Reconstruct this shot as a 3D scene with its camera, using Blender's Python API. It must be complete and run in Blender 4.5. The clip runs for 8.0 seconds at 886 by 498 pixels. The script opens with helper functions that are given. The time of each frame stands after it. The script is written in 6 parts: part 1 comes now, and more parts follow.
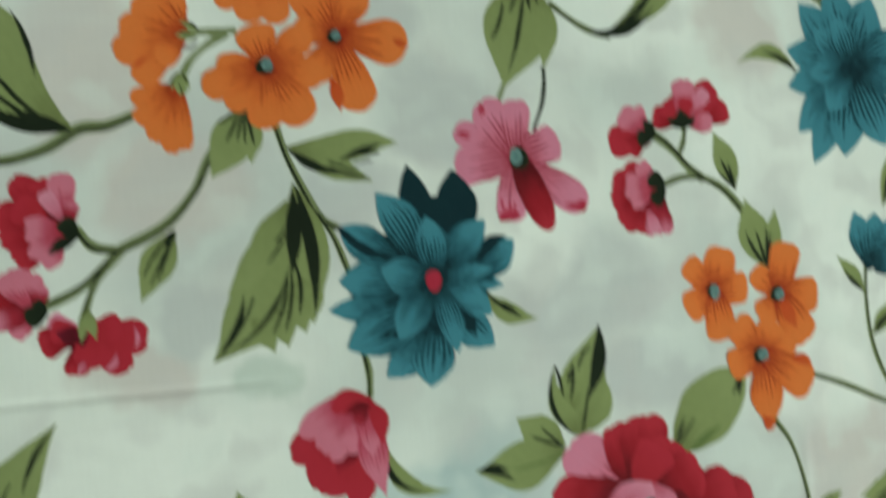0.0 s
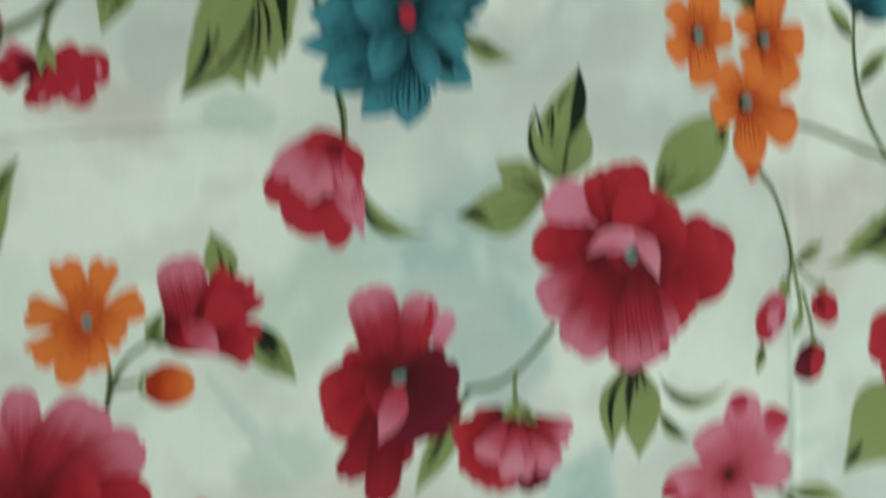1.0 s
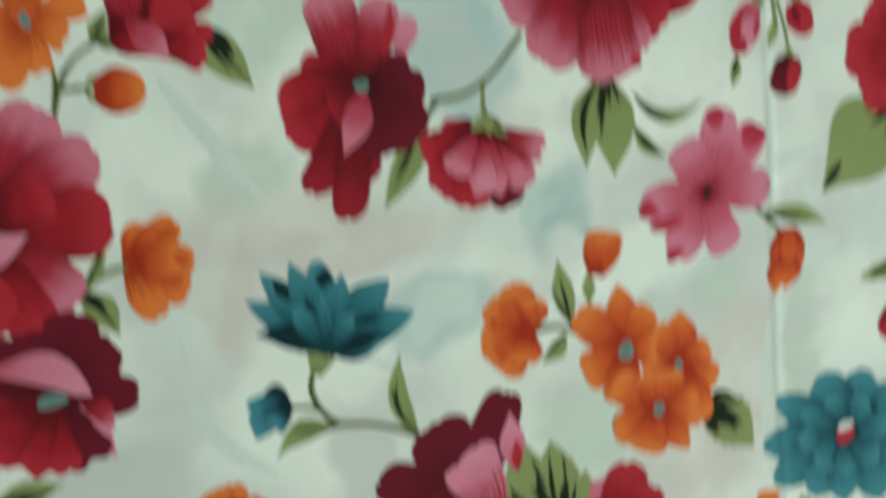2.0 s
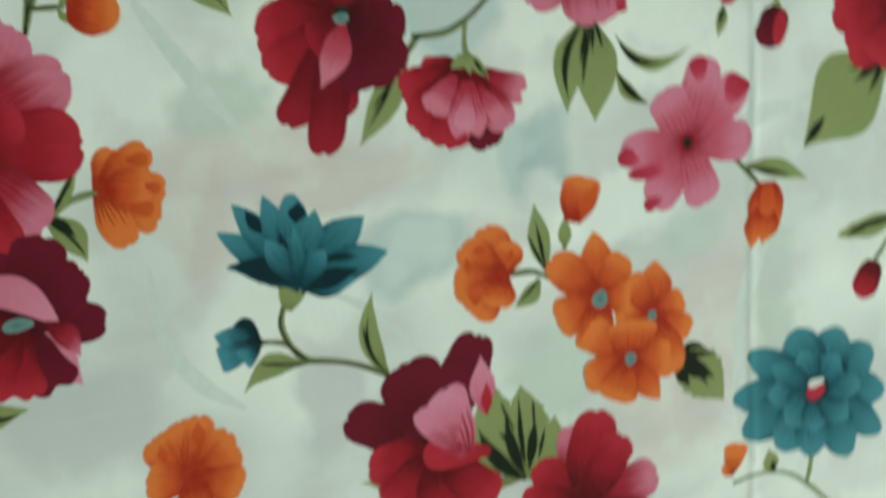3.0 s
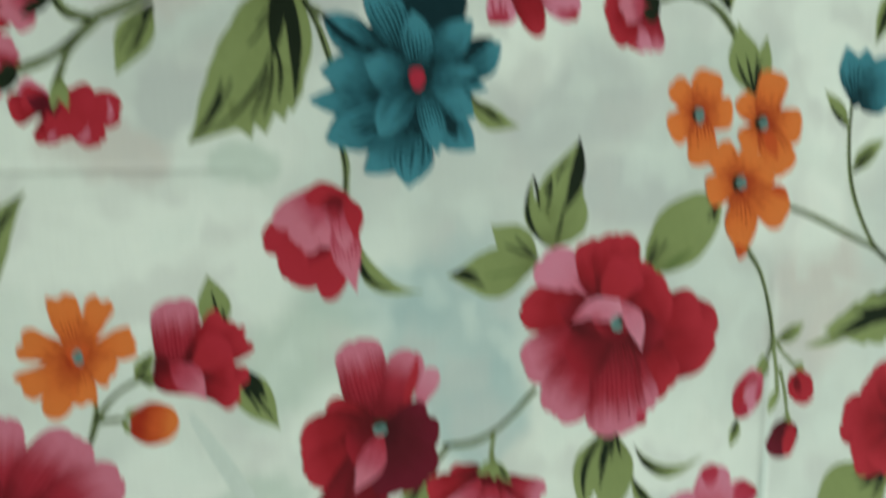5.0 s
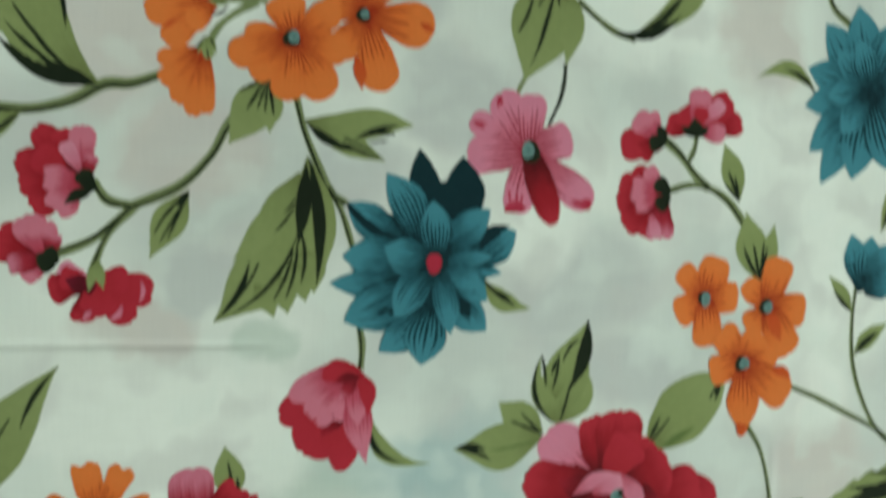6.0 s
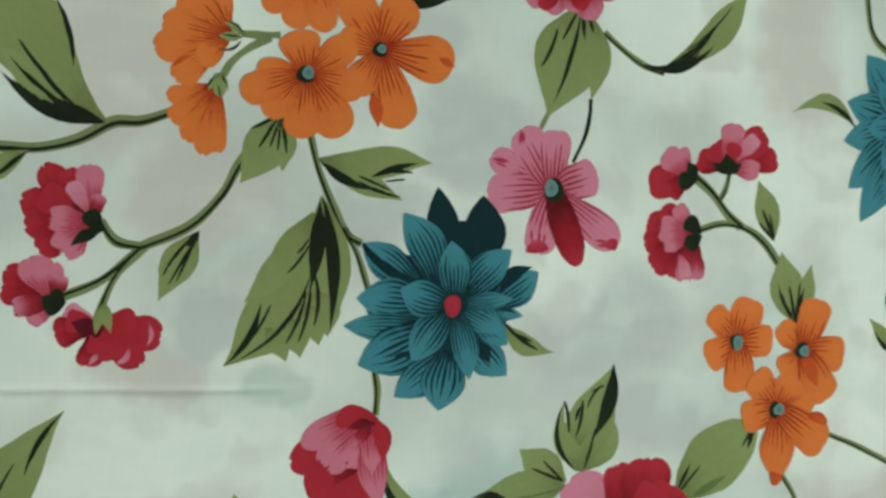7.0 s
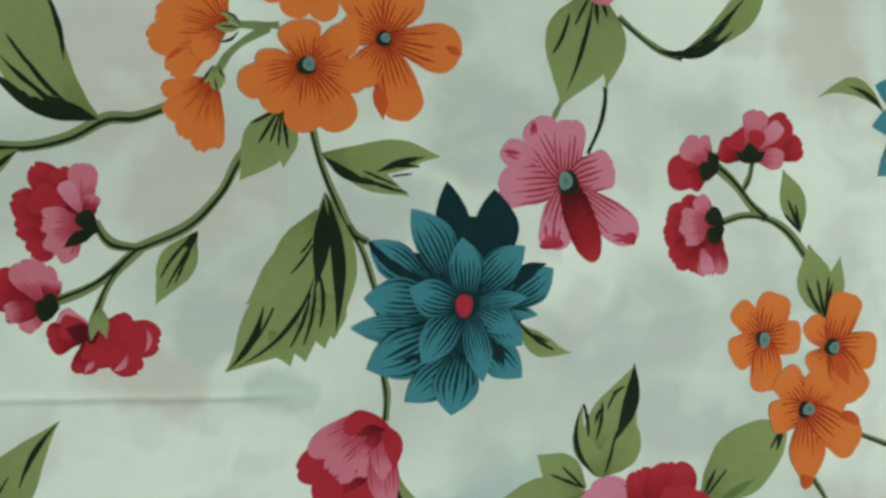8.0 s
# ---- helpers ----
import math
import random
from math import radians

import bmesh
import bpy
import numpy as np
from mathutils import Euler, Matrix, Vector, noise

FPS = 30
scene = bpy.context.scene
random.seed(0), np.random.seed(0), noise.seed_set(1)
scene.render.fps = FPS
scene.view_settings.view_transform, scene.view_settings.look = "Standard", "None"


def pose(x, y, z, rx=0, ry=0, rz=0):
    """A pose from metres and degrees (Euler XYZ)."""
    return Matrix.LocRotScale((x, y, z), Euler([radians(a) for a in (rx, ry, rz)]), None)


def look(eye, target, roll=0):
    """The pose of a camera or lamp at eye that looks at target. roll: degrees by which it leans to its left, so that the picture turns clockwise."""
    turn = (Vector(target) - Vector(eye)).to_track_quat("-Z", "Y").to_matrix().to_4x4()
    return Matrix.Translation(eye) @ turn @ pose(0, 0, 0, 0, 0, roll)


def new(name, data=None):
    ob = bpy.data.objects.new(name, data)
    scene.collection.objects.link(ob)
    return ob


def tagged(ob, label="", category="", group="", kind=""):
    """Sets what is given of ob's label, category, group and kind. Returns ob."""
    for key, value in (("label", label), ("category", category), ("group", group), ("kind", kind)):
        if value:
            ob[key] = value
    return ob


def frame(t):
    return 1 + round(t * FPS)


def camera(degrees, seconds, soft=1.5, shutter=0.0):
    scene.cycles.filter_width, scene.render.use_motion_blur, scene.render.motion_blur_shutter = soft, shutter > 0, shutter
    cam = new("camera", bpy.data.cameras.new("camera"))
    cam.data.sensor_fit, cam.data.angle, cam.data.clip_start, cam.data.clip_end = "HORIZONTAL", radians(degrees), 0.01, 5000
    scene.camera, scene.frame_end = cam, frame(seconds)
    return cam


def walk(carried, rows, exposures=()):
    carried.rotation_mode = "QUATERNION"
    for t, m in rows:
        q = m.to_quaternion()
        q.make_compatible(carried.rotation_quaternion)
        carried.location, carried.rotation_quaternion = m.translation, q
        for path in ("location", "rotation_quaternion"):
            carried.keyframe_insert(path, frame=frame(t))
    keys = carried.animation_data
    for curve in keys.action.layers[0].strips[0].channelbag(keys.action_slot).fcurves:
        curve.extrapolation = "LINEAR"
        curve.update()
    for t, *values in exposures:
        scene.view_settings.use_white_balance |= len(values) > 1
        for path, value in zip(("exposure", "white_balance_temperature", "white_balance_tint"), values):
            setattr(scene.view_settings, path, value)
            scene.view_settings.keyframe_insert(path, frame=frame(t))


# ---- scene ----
cam = camera(45.0, 8.0, soft=2.9, shutter=1.5)
ROWS = [
    (0, -0.08991, 0.01390, 0.27795, 0.604, -18.648, -5.237),
    (0.5, -0.08481, 0.00540, 0.27890, -2.704, -18.647, -5.375),
    (1, -0.08948, -0.02084, 0.27230, -6.170, -19.591, -6.247),
    (1.5, -0.09174, -0.04416, 0.27282, -7.914, -20.529, -8.188),
    (2, -0.09289, -0.07550, 0.26997, -10.036, -21.254, -9.349),
    (2.2, -0.09119, -0.08458, 0.27039, -10.058, -21.246, -10.169),
    (2.567, -0.09003, -0.08982, 0.27179, -11.167, -21.407, -9.991),
    (2.933, -0.09026, -0.08402, 0.27072, -12.803, -21.583, -7.583),
    (3.3, -0.09096, -0.07063, 0.26696, -13.250, -21.337, -5.163),
    (3.5, -0.09138, -0.05859, 0.26602, -12.757, -20.699, -3.953),
    (4, -0.08814, -0.03814, 0.27312, -11.270, -20.035, -2.265),
    (4.5, -0.08813, -0.02208, 0.27349, -9.899, -20.117, -2.046),
    (5, -0.09165, -0.00426, 0.27438, -7.805, -19.880, -1.205),
    (5.2, -0.09402, 0.00157, 0.27312, -6.792, -19.869, -0.995),
    (5.567, -0.09478, 0.01505, 0.27673, -5.990, -19.342, 0.045),
    (5.933, -0.09165, 0.03117, 0.28387, -6.079, -18.281, 1.419),
    (6.3, -0.08771, 0.03937, 0.28518, -6.072, -17.174, 2.051),
    (6.5, -0.08564, 0.03986, 0.28162, -5.831, -16.593, 1.972),
    (7, -0.08155, 0.04088, 0.27562, -5.555, -15.776, 1.764),
    (7.5, -0.07742, 0.04035, 0.26856, -5.310, -15.030, 1.044),
    (8, -0.07595, 0.03770, 0.26439, -4.974, -14.855, 0.672),
]
walk(cam, [(t, pose(x, y, z, rx, ry, rz)) for t, x, y, z, rx, ry, rz in ROWS], exposures=((0.0, 0.0), (8.0, 0.0)))

SIDE_LAMP_WATTS = 34.0
WASHES = [
    (10, -69, 26, 26, 'blue'),
    (-14, -58, 24, 10, 'blue'),
    (-40, -69, 22, 19, 'sage'),
    (38, -138, 12, 10, 'blue'),
    (-37, -130, 22, 14, 'rose'),
    (132, -67, 19, 26, 'rose'),
    (-57, -49, 27, 20, 'light'),
    (17, -94, 14, 14, 'blue'),
    (79, -114, 20, 14, 'light'),
    (-73, -110, 20, 17, 'light'),
    (62, -160, 27, 10, 'light'),
    (-48, -112, 10, 12, 'sage'),
    (-85, 60, 22, 19, 'rose'),
    (47, -7, 26, 19, 'grey'),
    (-80, -15, 17, 8, 'rose'),
    (-64, -2, 10, 10, 'grey'),
    (5, 45, 19, 15, 'grey'),
    (73, 72, 31, 17, 'light'),
    (-81, -38, 31, 14, 'light'),
    (-48, -22, 8, 7, 'sage'),
]
WASHES += [
    (61, -34, 20, 8, 'grey'),
    (-11, 72, 14, 14, 'grey'),
    (104, 72, 15, 20, 'rose'),
    (33, 6, 15, 12, 'light'),
    (-58, -137, 10, 20, 'rose'),
    (-20, -137, 26, 10, 'rose'),
    (-1, -162, 19, 10, 'blue'),
    (39, -208, 15, 17, 'sage'),
    (-32, -194, 10, 17, 'grey'),
    (76, -231, 22, 19, 'rose'),
    (36, -143, 10, 12, 'blue'),
    (41, -156, 10, 10, 'light'),
    (-94, -188, 22, 15, 'grey'),
    (91, -174, 10, 10, 'sage'),
    (112, 30, 30, 20, 'light'),
    (96, -205, 26, 24, 'rose'),
    (118, -210, 10, 40, 'sage'),
    (-66, 30, 20, 12, 'rose'),
    (-22, 26, 14, 12, 'grey'),
    (132, -6, 16, 22, 'light'),
    (124, -46, 20, 12, 'light'),
]

# ---- world, light ----
world = bpy.data.worlds.new("daylight")
scene.world = world
world.use_nodes = True
sky = world.node_tree.nodes.new("ShaderNodeTexSky")
sky.sky_type, sky.sun_disc = "NISHITA", False
sky.sun_elevation, sky.sun_rotation = radians(40), radians(200)
world.node_tree.links.new(sky.outputs[0], world.node_tree.nodes["Background"].inputs[0])
world.node_tree.nodes["Background"].inputs[1].default_value = 0.1


def area_lamp(name, m, sx, sy, watts, colour):
    data = bpy.data.lights.new(name, "AREA")
    data.shape, data.size, data.size_y, data.energy, data.color = "RECTANGLE", sx, sy, watts, colour
    ob = new(name, data)
    ob.matrix_world = m
    return ob


# added area lamp on the east side, standing in for an unseen source
area_lamp("window_light", look((1.28, -0.75, 1.2), (0.0, -0.1, 0.0)), 1.9, 1.3, SIDE_LAMP_WATTS, (0.892, 1.0, 0.888))


# ---- materials ----
def nodes_of(name):
    mat = bpy.data.materials.new(name)
    mat.use_nodes = True
    nt = mat.node_tree
    return mat, nt, nt.nodes["Principled BSDF"]


def node(nt, kind, *values, operation="", clamp=False, ease="", axes="", uv=""):
    n = nt.nodes.new(kind)
    if operation:
        n.operation = operation
    if clamp:
        n.use_clamp = True
    if ease:
        n.interpolation_type = ease
    if axes:
        n.noise_dimensions = axes
    if uv:
        n.uv_map = uv
    for socket, value in zip(n.inputs, values):
        if value is None:
            continue
        if isinstance(value, bpy.types.NodeSocket):
            nt.links.new(value, socket)
        else:
            socket.default_value = value
    return n


def maths(nt, op, a, b=0.0, c=0.0, clamp=False):
    return node(nt, "ShaderNodeMath", a, b, c, operation=op, clamp=clamp).outputs[0]


def step(nt, x, lo, hi):
    return node(nt, "ShaderNodeMapRange", x, lo, hi, 0.0, 1.0, ease="SMOOTHSTEP").outputs[0]


def blend(nt, fac, a, b, mode="MIX"):
    n = nt.nodes.new("ShaderNodeMix")
    n.data_type, n.blend_type = "RGBA", mode
    for socket, value in ((n.inputs[0], fac), (n.inputs[6], a), (n.inputs[7], b)):
        if isinstance(value, bpy.types.NodeSocket):
            nt.links.new(value, socket)
        else:
            socket.default_value = value if not isinstance(value, tuple) or len(value) == 4 else (*value, 1)
    return n.outputs[2]


# Relief that the cloth and its print share: threads, soft puckers and the two pressed fold lines.
relief = bpy.data.node_groups.new("cloth_relief", "ShaderNodeTree")
relief.interface.new_socket("Normal", in_out="OUTPUT", socket_type="NodeSocketVector")
relief.interface.new_socket("Thread", in_out="OUTPUT", socket_type="NodeSocketFloat")


def build_relief(nt):
    where = node(nt, "ShaderNodeNewGeometry").outputs["Position"]
    x, y, _ = node(nt, "ShaderNodeSeparateXYZ", where).outputs
    wob = node(nt, "ShaderNodeTexNoise", where, None, 260.0, 2.0).outputs[0]
    warp = maths(nt, "SINE", maths(nt, "MULTIPLY_ADD", x, 2 * math.pi / 0.00036, maths(nt, "MULTIPLY", wob, 5.0)))
    weft = maths(nt, "SINE", maths(nt, "MULTIPLY_ADD", y, 2 * math.pi / 0.00040, maths(nt, "MULTIPLY", wob, 6.0)))
    thread = maths(nt, "MULTIPLY", warp, weft)
    slub = node(nt, "ShaderNodeTexNoise", node(nt, "ShaderNodeVectorMath", where, (1400.0, 90.0, 1.0), operation="MULTIPLY").outputs[0], None, 1.0, 2.0).outputs[0]
    slub2 = node(nt, "ShaderNodeTexNoise", node(nt, "ShaderNodeVectorMath", where, (90.0, 1400.0, 1.0), operation="MULTIPLY").outputs[0], None, 1.0, 2.0).outputs[0]
    pucker = node(nt, "ShaderNodeTexNoise", where, None, 22.0, 3.0, 0.5).outputs[0]
    # fold lines: one across at the left, one up and down at the right
    bow = maths(nt, "MULTIPLY", node(nt, "ShaderNodeTexNoise", where, None, 30.0, 1.0).outputs[0], 0.002)
    d1 = maths(nt, "SUBTRACT", maths(nt, "ADD", y, bow), maths(nt, "MULTIPLY_ADD", x, -0.033, FOLD_Y))
    f1 = maths(nt, "MULTIPLY", maths(nt, "EXPONENT", maths(nt, "MULTIPLY", maths(nt, "MULTIPLY", d1, d1), -1.0 / (2 * 0.0008 ** 2))), step(nt, x, -0.035, -0.06))
    d2 = maths(nt, "SUBTRACT", maths(nt, "ADD", x, bow), maths(nt, "MULTIPLY_ADD", y, 0.05, FOLD_X))
    f2 = maths(nt, "MULTIPLY", maths(nt, "EXPONENT", maths(nt, "MULTIPLY", maths(nt, "MULTIPLY", d2, d2), -1.0 / (2 * 0.0012 ** 2))), step(nt, y, -0.04, -0.09))
    h = maths(nt, "MULTIPLY", thread, 0.000012)
    h = maths(nt, "MULTIPLY_ADD", maths(nt, "ADD", slub, slub2), 0.00002, h)
    h = maths(nt, "MULTIPLY_ADD", pucker, 0.0016, h)
    h = maths(nt, "MULTIPLY_ADD", f1, -0.0005, h)
    h = maths(nt, "MULTIPLY_ADD", f2, 0.0004, h)
    bump = node(nt, "ShaderNodeBump", 1.0, 1.0)
    nt.links.new(h, bump.inputs["Height"])
    out = nt.nodes.new("NodeGroupOutput")
    nt.links.new(bump.outputs[0], out.inputs[0])
    nt.links.new(maths(nt, "ADD", maths(nt, "MULTIPLY_ADD", thread, 0.12, 0.0), maths(nt, "ADD", slub, slub2)), out.inputs[1])


FOLD_Y, FOLD_X = -0.0222, 0.1205
build_relief(relief)


def cloth_finish(nt, bsdf, colour):
    """Cotton: the relief, a faint thread-to-thread change of tone and a matt, slightly fuzzy surface."""
    g = nt.nodes.new("ShaderNodeGroup")
    g.node_tree = relief
    nt.links.new(g.outputs[0], bsdf.inputs["Normal"])
    tone = node(nt, "ShaderNodeMapRange", g.outputs[1], 0.7, 1.3, 0.982, 1.016).outputs[0]
    nt.links.new(blend(nt, 1.0, colour, tone, "MULTIPLY"), bsdf.inputs["Base Color"])
    bsdf.inputs["Roughness"].default_value = 0.82
    bsdf.inputs["Specular IOR Level"].default_value = 0.1


def print_material(name, base, mid, tip, line=None, count=9.0, reach=0.8, thick=0.5, pos=(0.0, 0.4, 0.9), start=0.0, rim=0.0):
    """Printed ink: a tone that runs from a petal's base to its tip, and engraved lines that fan out along it."""
    mat, nt, bsdf = nodes_of(name)
    uv = node(nt, "ShaderNodeUVMap", uv="along")
    u, w, _ = node(nt, "ShaderNodeSeparateXYZ", uv.outputs[0]).outputs
    seed = node(nt, "ShaderNodeObjectInfo").outputs["Random"]
    shift = maths(nt, "MULTIPLY", seed, 37.0)
    where = node(nt, "ShaderNodeNewGeometry").outputs["Position"]
    grain = node(nt, "ShaderNodeTexNoise", where, None, 420.0, 3.0, 0.6).outputs[0]
    streak = node(nt, "ShaderNodeTexNoise", node(nt, "ShaderNodeCombineXYZ", maths(nt, "MULTIPLY", u, 2.0), maths(nt, "MULTIPLY_ADD", w, 9.0, shift), 0.0).outputs[0], None, 1.0, 3.0).outputs[0]
    run = maths(nt, "ADD", maths(nt, "MULTIPLY_ADD", streak, 0.36, u), -0.18)
    ramp = node(nt, "ShaderNodeValToRGB", run)
    ramp.color_ramp.interpolation = "EASE"
    ramp.color_ramp.elements[0].position, ramp.color_ramp.elements[0].color = pos[0], (*base, 1)
    ramp.color_ramp.elements[1].position, ramp.color_ramp.elements[1].color = pos[2], (*tip, 1)
    ramp.color_ramp.elements.new(pos[1]).color = (*mid, 1)
    colour = ramp.outputs[0]
    if rim:
        edge = maths(nt, "MULTIPLY", step(nt, maths(nt, "ABSOLUTE", w), 0.35, 1.05), step(nt, u, 0.95, 0.35))
        colour = blend(nt, maths(nt, "MULTIPLY", edge, rim), colour, base)
    if line:
        lane = maths(nt, "MULTIPLY_ADD", maths(nt, "MULTIPLY_ADD", streak, 0.12, w), count / 2, shift)
        cell = maths(nt, "FLOOR", lane)
        chance = node(nt, "ShaderNodeTexWhiteNoise", None, cell, axes="1D").outputs[0]
        length = maths(nt, "MULTIPLY_ADD", chance, 0.4 * reach, 0.6 * reach)
        off = maths(nt, "ABSOLUTE", maths(nt, "SUBTRACT", maths(nt, "FRACT", lane), 0.5))
        taper = maths(nt, "SQRT", maths(nt, "SUBTRACT", 1.0, maths(nt, "DIVIDE", u, length), clamp=True))
        room = maths(nt, "MULTIPLY", taper, thick)
        mask = step(nt, maths(nt, "SUBTRACT", room, off), -0.04, 0.08)
        mask = maths(nt, "MULTIPLY", mask, step(nt, u, start - 0.02, start + 0.05))
        colour = blend(nt, mask, colour, line)
    colour = blend(nt, maths(nt, "MULTIPLY", step(nt, grain, 0.35, 0.75), 0.16), colour, tuple(min(1, c * 1.35 + 0.01) for c in mid))
    cloth_finish(nt, bsdf, colour)
    return mat


INK = (0.012, 0.019, 0.010)
PRINT = {
    "orange": print_material("orange_ink", (0.38, 0.026, 0.009), (0.72, 0.16, 0.033), (0.77, 0.20, 0.046), (0.26, 0.016, 0.006), 7, 0.70, 0.30, (0.0, 0.42, 0.8), rim=0.15),
    "orangesoft": print_material("soft_orange_ink", (0.34, 0.022, 0.010), (0.62, 0.10, 0.024), (0.76, 0.20, 0.046), (0.40, 0.035, 0.012), 6, 0.7, 0.18, (0.16, 0.52, 0.9), rim=0.45),
    "orangered": print_material("orange_red_ink", (0.52, 0.06, 0.014), (0.58, 0.085, 0.02), (0.62, 0.11, 0.025), None),
    "red": print_material("red_ink", (0.085, 0.006, 0.009), (0.33, 0.014, 0.024), (0.47, 0.028, 0.046), (0.16, 0.008, 0.012), 10, 0.6, 0.12, (0.16, 0.64, 0.97), rim=0.55),
    "redflat": print_material("crimson_ink", (0.36, 0.018, 0.03), (0.41, 0.022, 0.036), (0.45, 0.026, 0.045), None),
    "redpale": print_material("deep_pink_ink", (0.60, 0.12, 0.19), (0.48, 0.04, 0.08), (0.42, 0.026, 0.055), None),
    "maroonred": print_material("dark_red_ink", (0.085, 0.007, 0.010), (0.17, 0.009, 0.016), (0.34, 0.016, 0.03), None, pos=(0, 0.45, 1), rim=0.6),
    "maroon": print_material("maroon_ink", (0.055, 0.006, 0.009), (0.10, 0.008, 0.015), (0.15, 0.010, 0.024), None),
    "pinkred": print_material("red_to_pink_ink", (0.10, 0.007, 0.010), (0.38, 0.024, 0.044), (0.64, 0.19, 0.28), (0.24, 0.010, 0.020), 11, 0.92, 0.25, (0.14, 0.55, 0.93), rim=0.6),
    "pink": print_material("pink_ink", (0.40, 0.024, 0.05), (0.62, 0.16, 0.24), (0.68, 0.23, 0.34), (0.27, 0.016, 0.032), 6.5, 0.84, 0.33, (0.0, 0.36, 0.8)),
    "pinkdeep": print_material("red_hearted_pink_ink", (0.22, 0.010, 0.022), (0.55, 0.10, 0.16), (0.66, 0.22, 0.32), (0.40, 0.03, 0.06), 6, 0.75, 0.14, (0.02, 0.40, 0.85)),
    "palepink": print_material("pale_pink_ink", (0.50, 0.09, 0.14), (0.63, 0.19, 0.28), (0.68, 0.26, 0.36), (0.46, 0.06, 0.10), 7, 0.6, 0.12, (0, 0.4, 0.9)),
    "blush": print_material("blush_ink", (0.38, 0.022, 0.04), (0.52, 0.085, 0.14), (0.64, 0.19, 0.27), (0.36, 0.022, 0.042), 7, 0.8, 0.26, (0.08, 0.40, 0.75)),
    "pinkflat": print_material("flat_pink_ink", (0.62, 0.19, 0.28), (0.65, 0.21, 0.31), (0.66, 0.24, 0.34), None),
    "teal": print_material("teal_ink", (0.004, 0.030, 0.042), (0.044, 0.205, 0.262), (0.062, 0.25, 0.315), (0.003, 0.018, 0.024), 8, 0.90, 0.43, (0.10, 0.42, 0.9), rim=0.35),
    "tealsoft": print_material("soft_teal_ink", (0.004, 0.030, 0.042), (0.026, 0.145, 0.185), (0.062, 0.25, 0.305), (0.012, 0.07, 0.09), 6, 0.75, 0.22, (0.10, 0.5, 0.95), rim=0.75),
    "darkteal": print_material("dark_teal_ink", (0.004, 0.022, 0.030), (0.005, 0.026, 0.034), (0.006, 0.030, 0.038), None),
    "leaf": print_material("leaf_green_ink", (0.165, 0.20, 0.072), (0.235, 0.29, 0.112), (0.262, 0.32, 0.13), None),
    "leafshade": print_material("leaf_shade_ink", (0.11, 0.16, 0.05), (0.12, 0.175, 0.056), (0.15, 0.205, 0.065), None),
    "stem": print_material("stem_green_ink", (0.18, 0.225, 0.10), (0.205, 0.25, 0.115), (0.195, 0.24, 0.105), None),
    "ink": print_material("dark_green_ink", INK, INK, (0.016, 0.025, 0.012), None),
    "eye": print_material("grey_teal_ink", (0.06, 0.15, 0.15), (0.12, 0.23, 0.22), (0.16, 0.28, 0.27), None),
    "crimson": print_material("crimson_eye_ink", (0.42, 0.025, 0.05), (0.46, 0.03, 0.06), (0.42, 0.026, 0.05), None),
    "wash": print_material("grey_wash_ink", (0.66, 0.725, 0.69), (0.65, 0.72, 0.68), (0.67, 0.73, 0.69), None),
}

GROUND = {"blue": (0.43, 0.57, 0.575), "sage": (0.56, 0.66, 0.59), "rose": (0.67, 0.61, 0.58), "grey": (0.575, 0.605, 0.60), "light": (0.90, 0.945, 0.89)}


def ground_material():
    """The cloth's printed ground: off-white with watery washes of blue, grey and rose, each at its place."""
    mat, nt, bsdf = nodes_of("printed_cotton")
    where = node(nt, "ShaderNodeNewGeometry").outputs["Position"]
    drift = node(nt, "ShaderNodeTexNoise", where, None, 38.0, 3.0, 0.55).outputs[1]
    drift = node(nt, "ShaderNodeVectorMath", node(nt, "ShaderNodeVectorMath", drift, (0.5, 0.5, 0.5), operation="SUBTRACT").outputs[0], None, None, 0.024, operation="SCALE").outputs[0]
    there = node(nt, "ShaderNodeVectorMath", where, drift, operation="ADD").outputs[0]
    cloud = node(nt, "ShaderNodeTexNoise", where, None, 16.0, 2.0).outputs[0]
    colour = blend(nt, step(nt, cloud, 0.35, 0.65), (0.848, 0.895, 0.838), (0.64, 0.69, 0.66))
    for x, y, rx, ry, tone in WASHES:
        spot_at = node(nt, "ShaderNodeVectorMath", there, (x / 1000, y / 1000, 0), operation="SUBTRACT").outputs[0]
        spot_at = node(nt, "ShaderNodeVectorMath", spot_at, (1000 / rx, 1000 / ry, 0), operation="MULTIPLY").outputs[0]
        away = node(nt, "ShaderNodeVectorMath", spot_at, operation="LENGTH").outputs[1]
        colour = blend(nt, maths(nt, "MULTIPLY", step(nt, away, 1.25, 0.68), 0.74), colour, GROUND[tone])
    blot = node(nt, "ShaderNodeTexNoise", there, None, 46.0, 2.0, 0.4).outputs[0]
    colour = blend(nt, maths(nt, "MULTIPLY", step(nt, blot, 0.49, 0.66), 0.42), colour, (0.62, 0.62, 0.61))
    colour = blend(nt, maths(nt, "MULTIPLY", step(nt, blot, 0.47, 0.34), 0.35), colour, (0.80, 0.885, 0.83))
    brush = node(nt, "ShaderNodeTexNoise", node(nt, "ShaderNodeVectorMath", where, (26.0, 120.0, 1.0), operation="MULTIPLY").outputs[0], None, 1.0, 3.0).outputs[0]
    colour = blend(nt, maths(nt, "MULTIPLY", step(nt, brush, 0.45, 0.75), 0.22), colour, (0.78, 0.83, 0.77))
    cloth_finish(nt, bsdf, colour)
    return mat


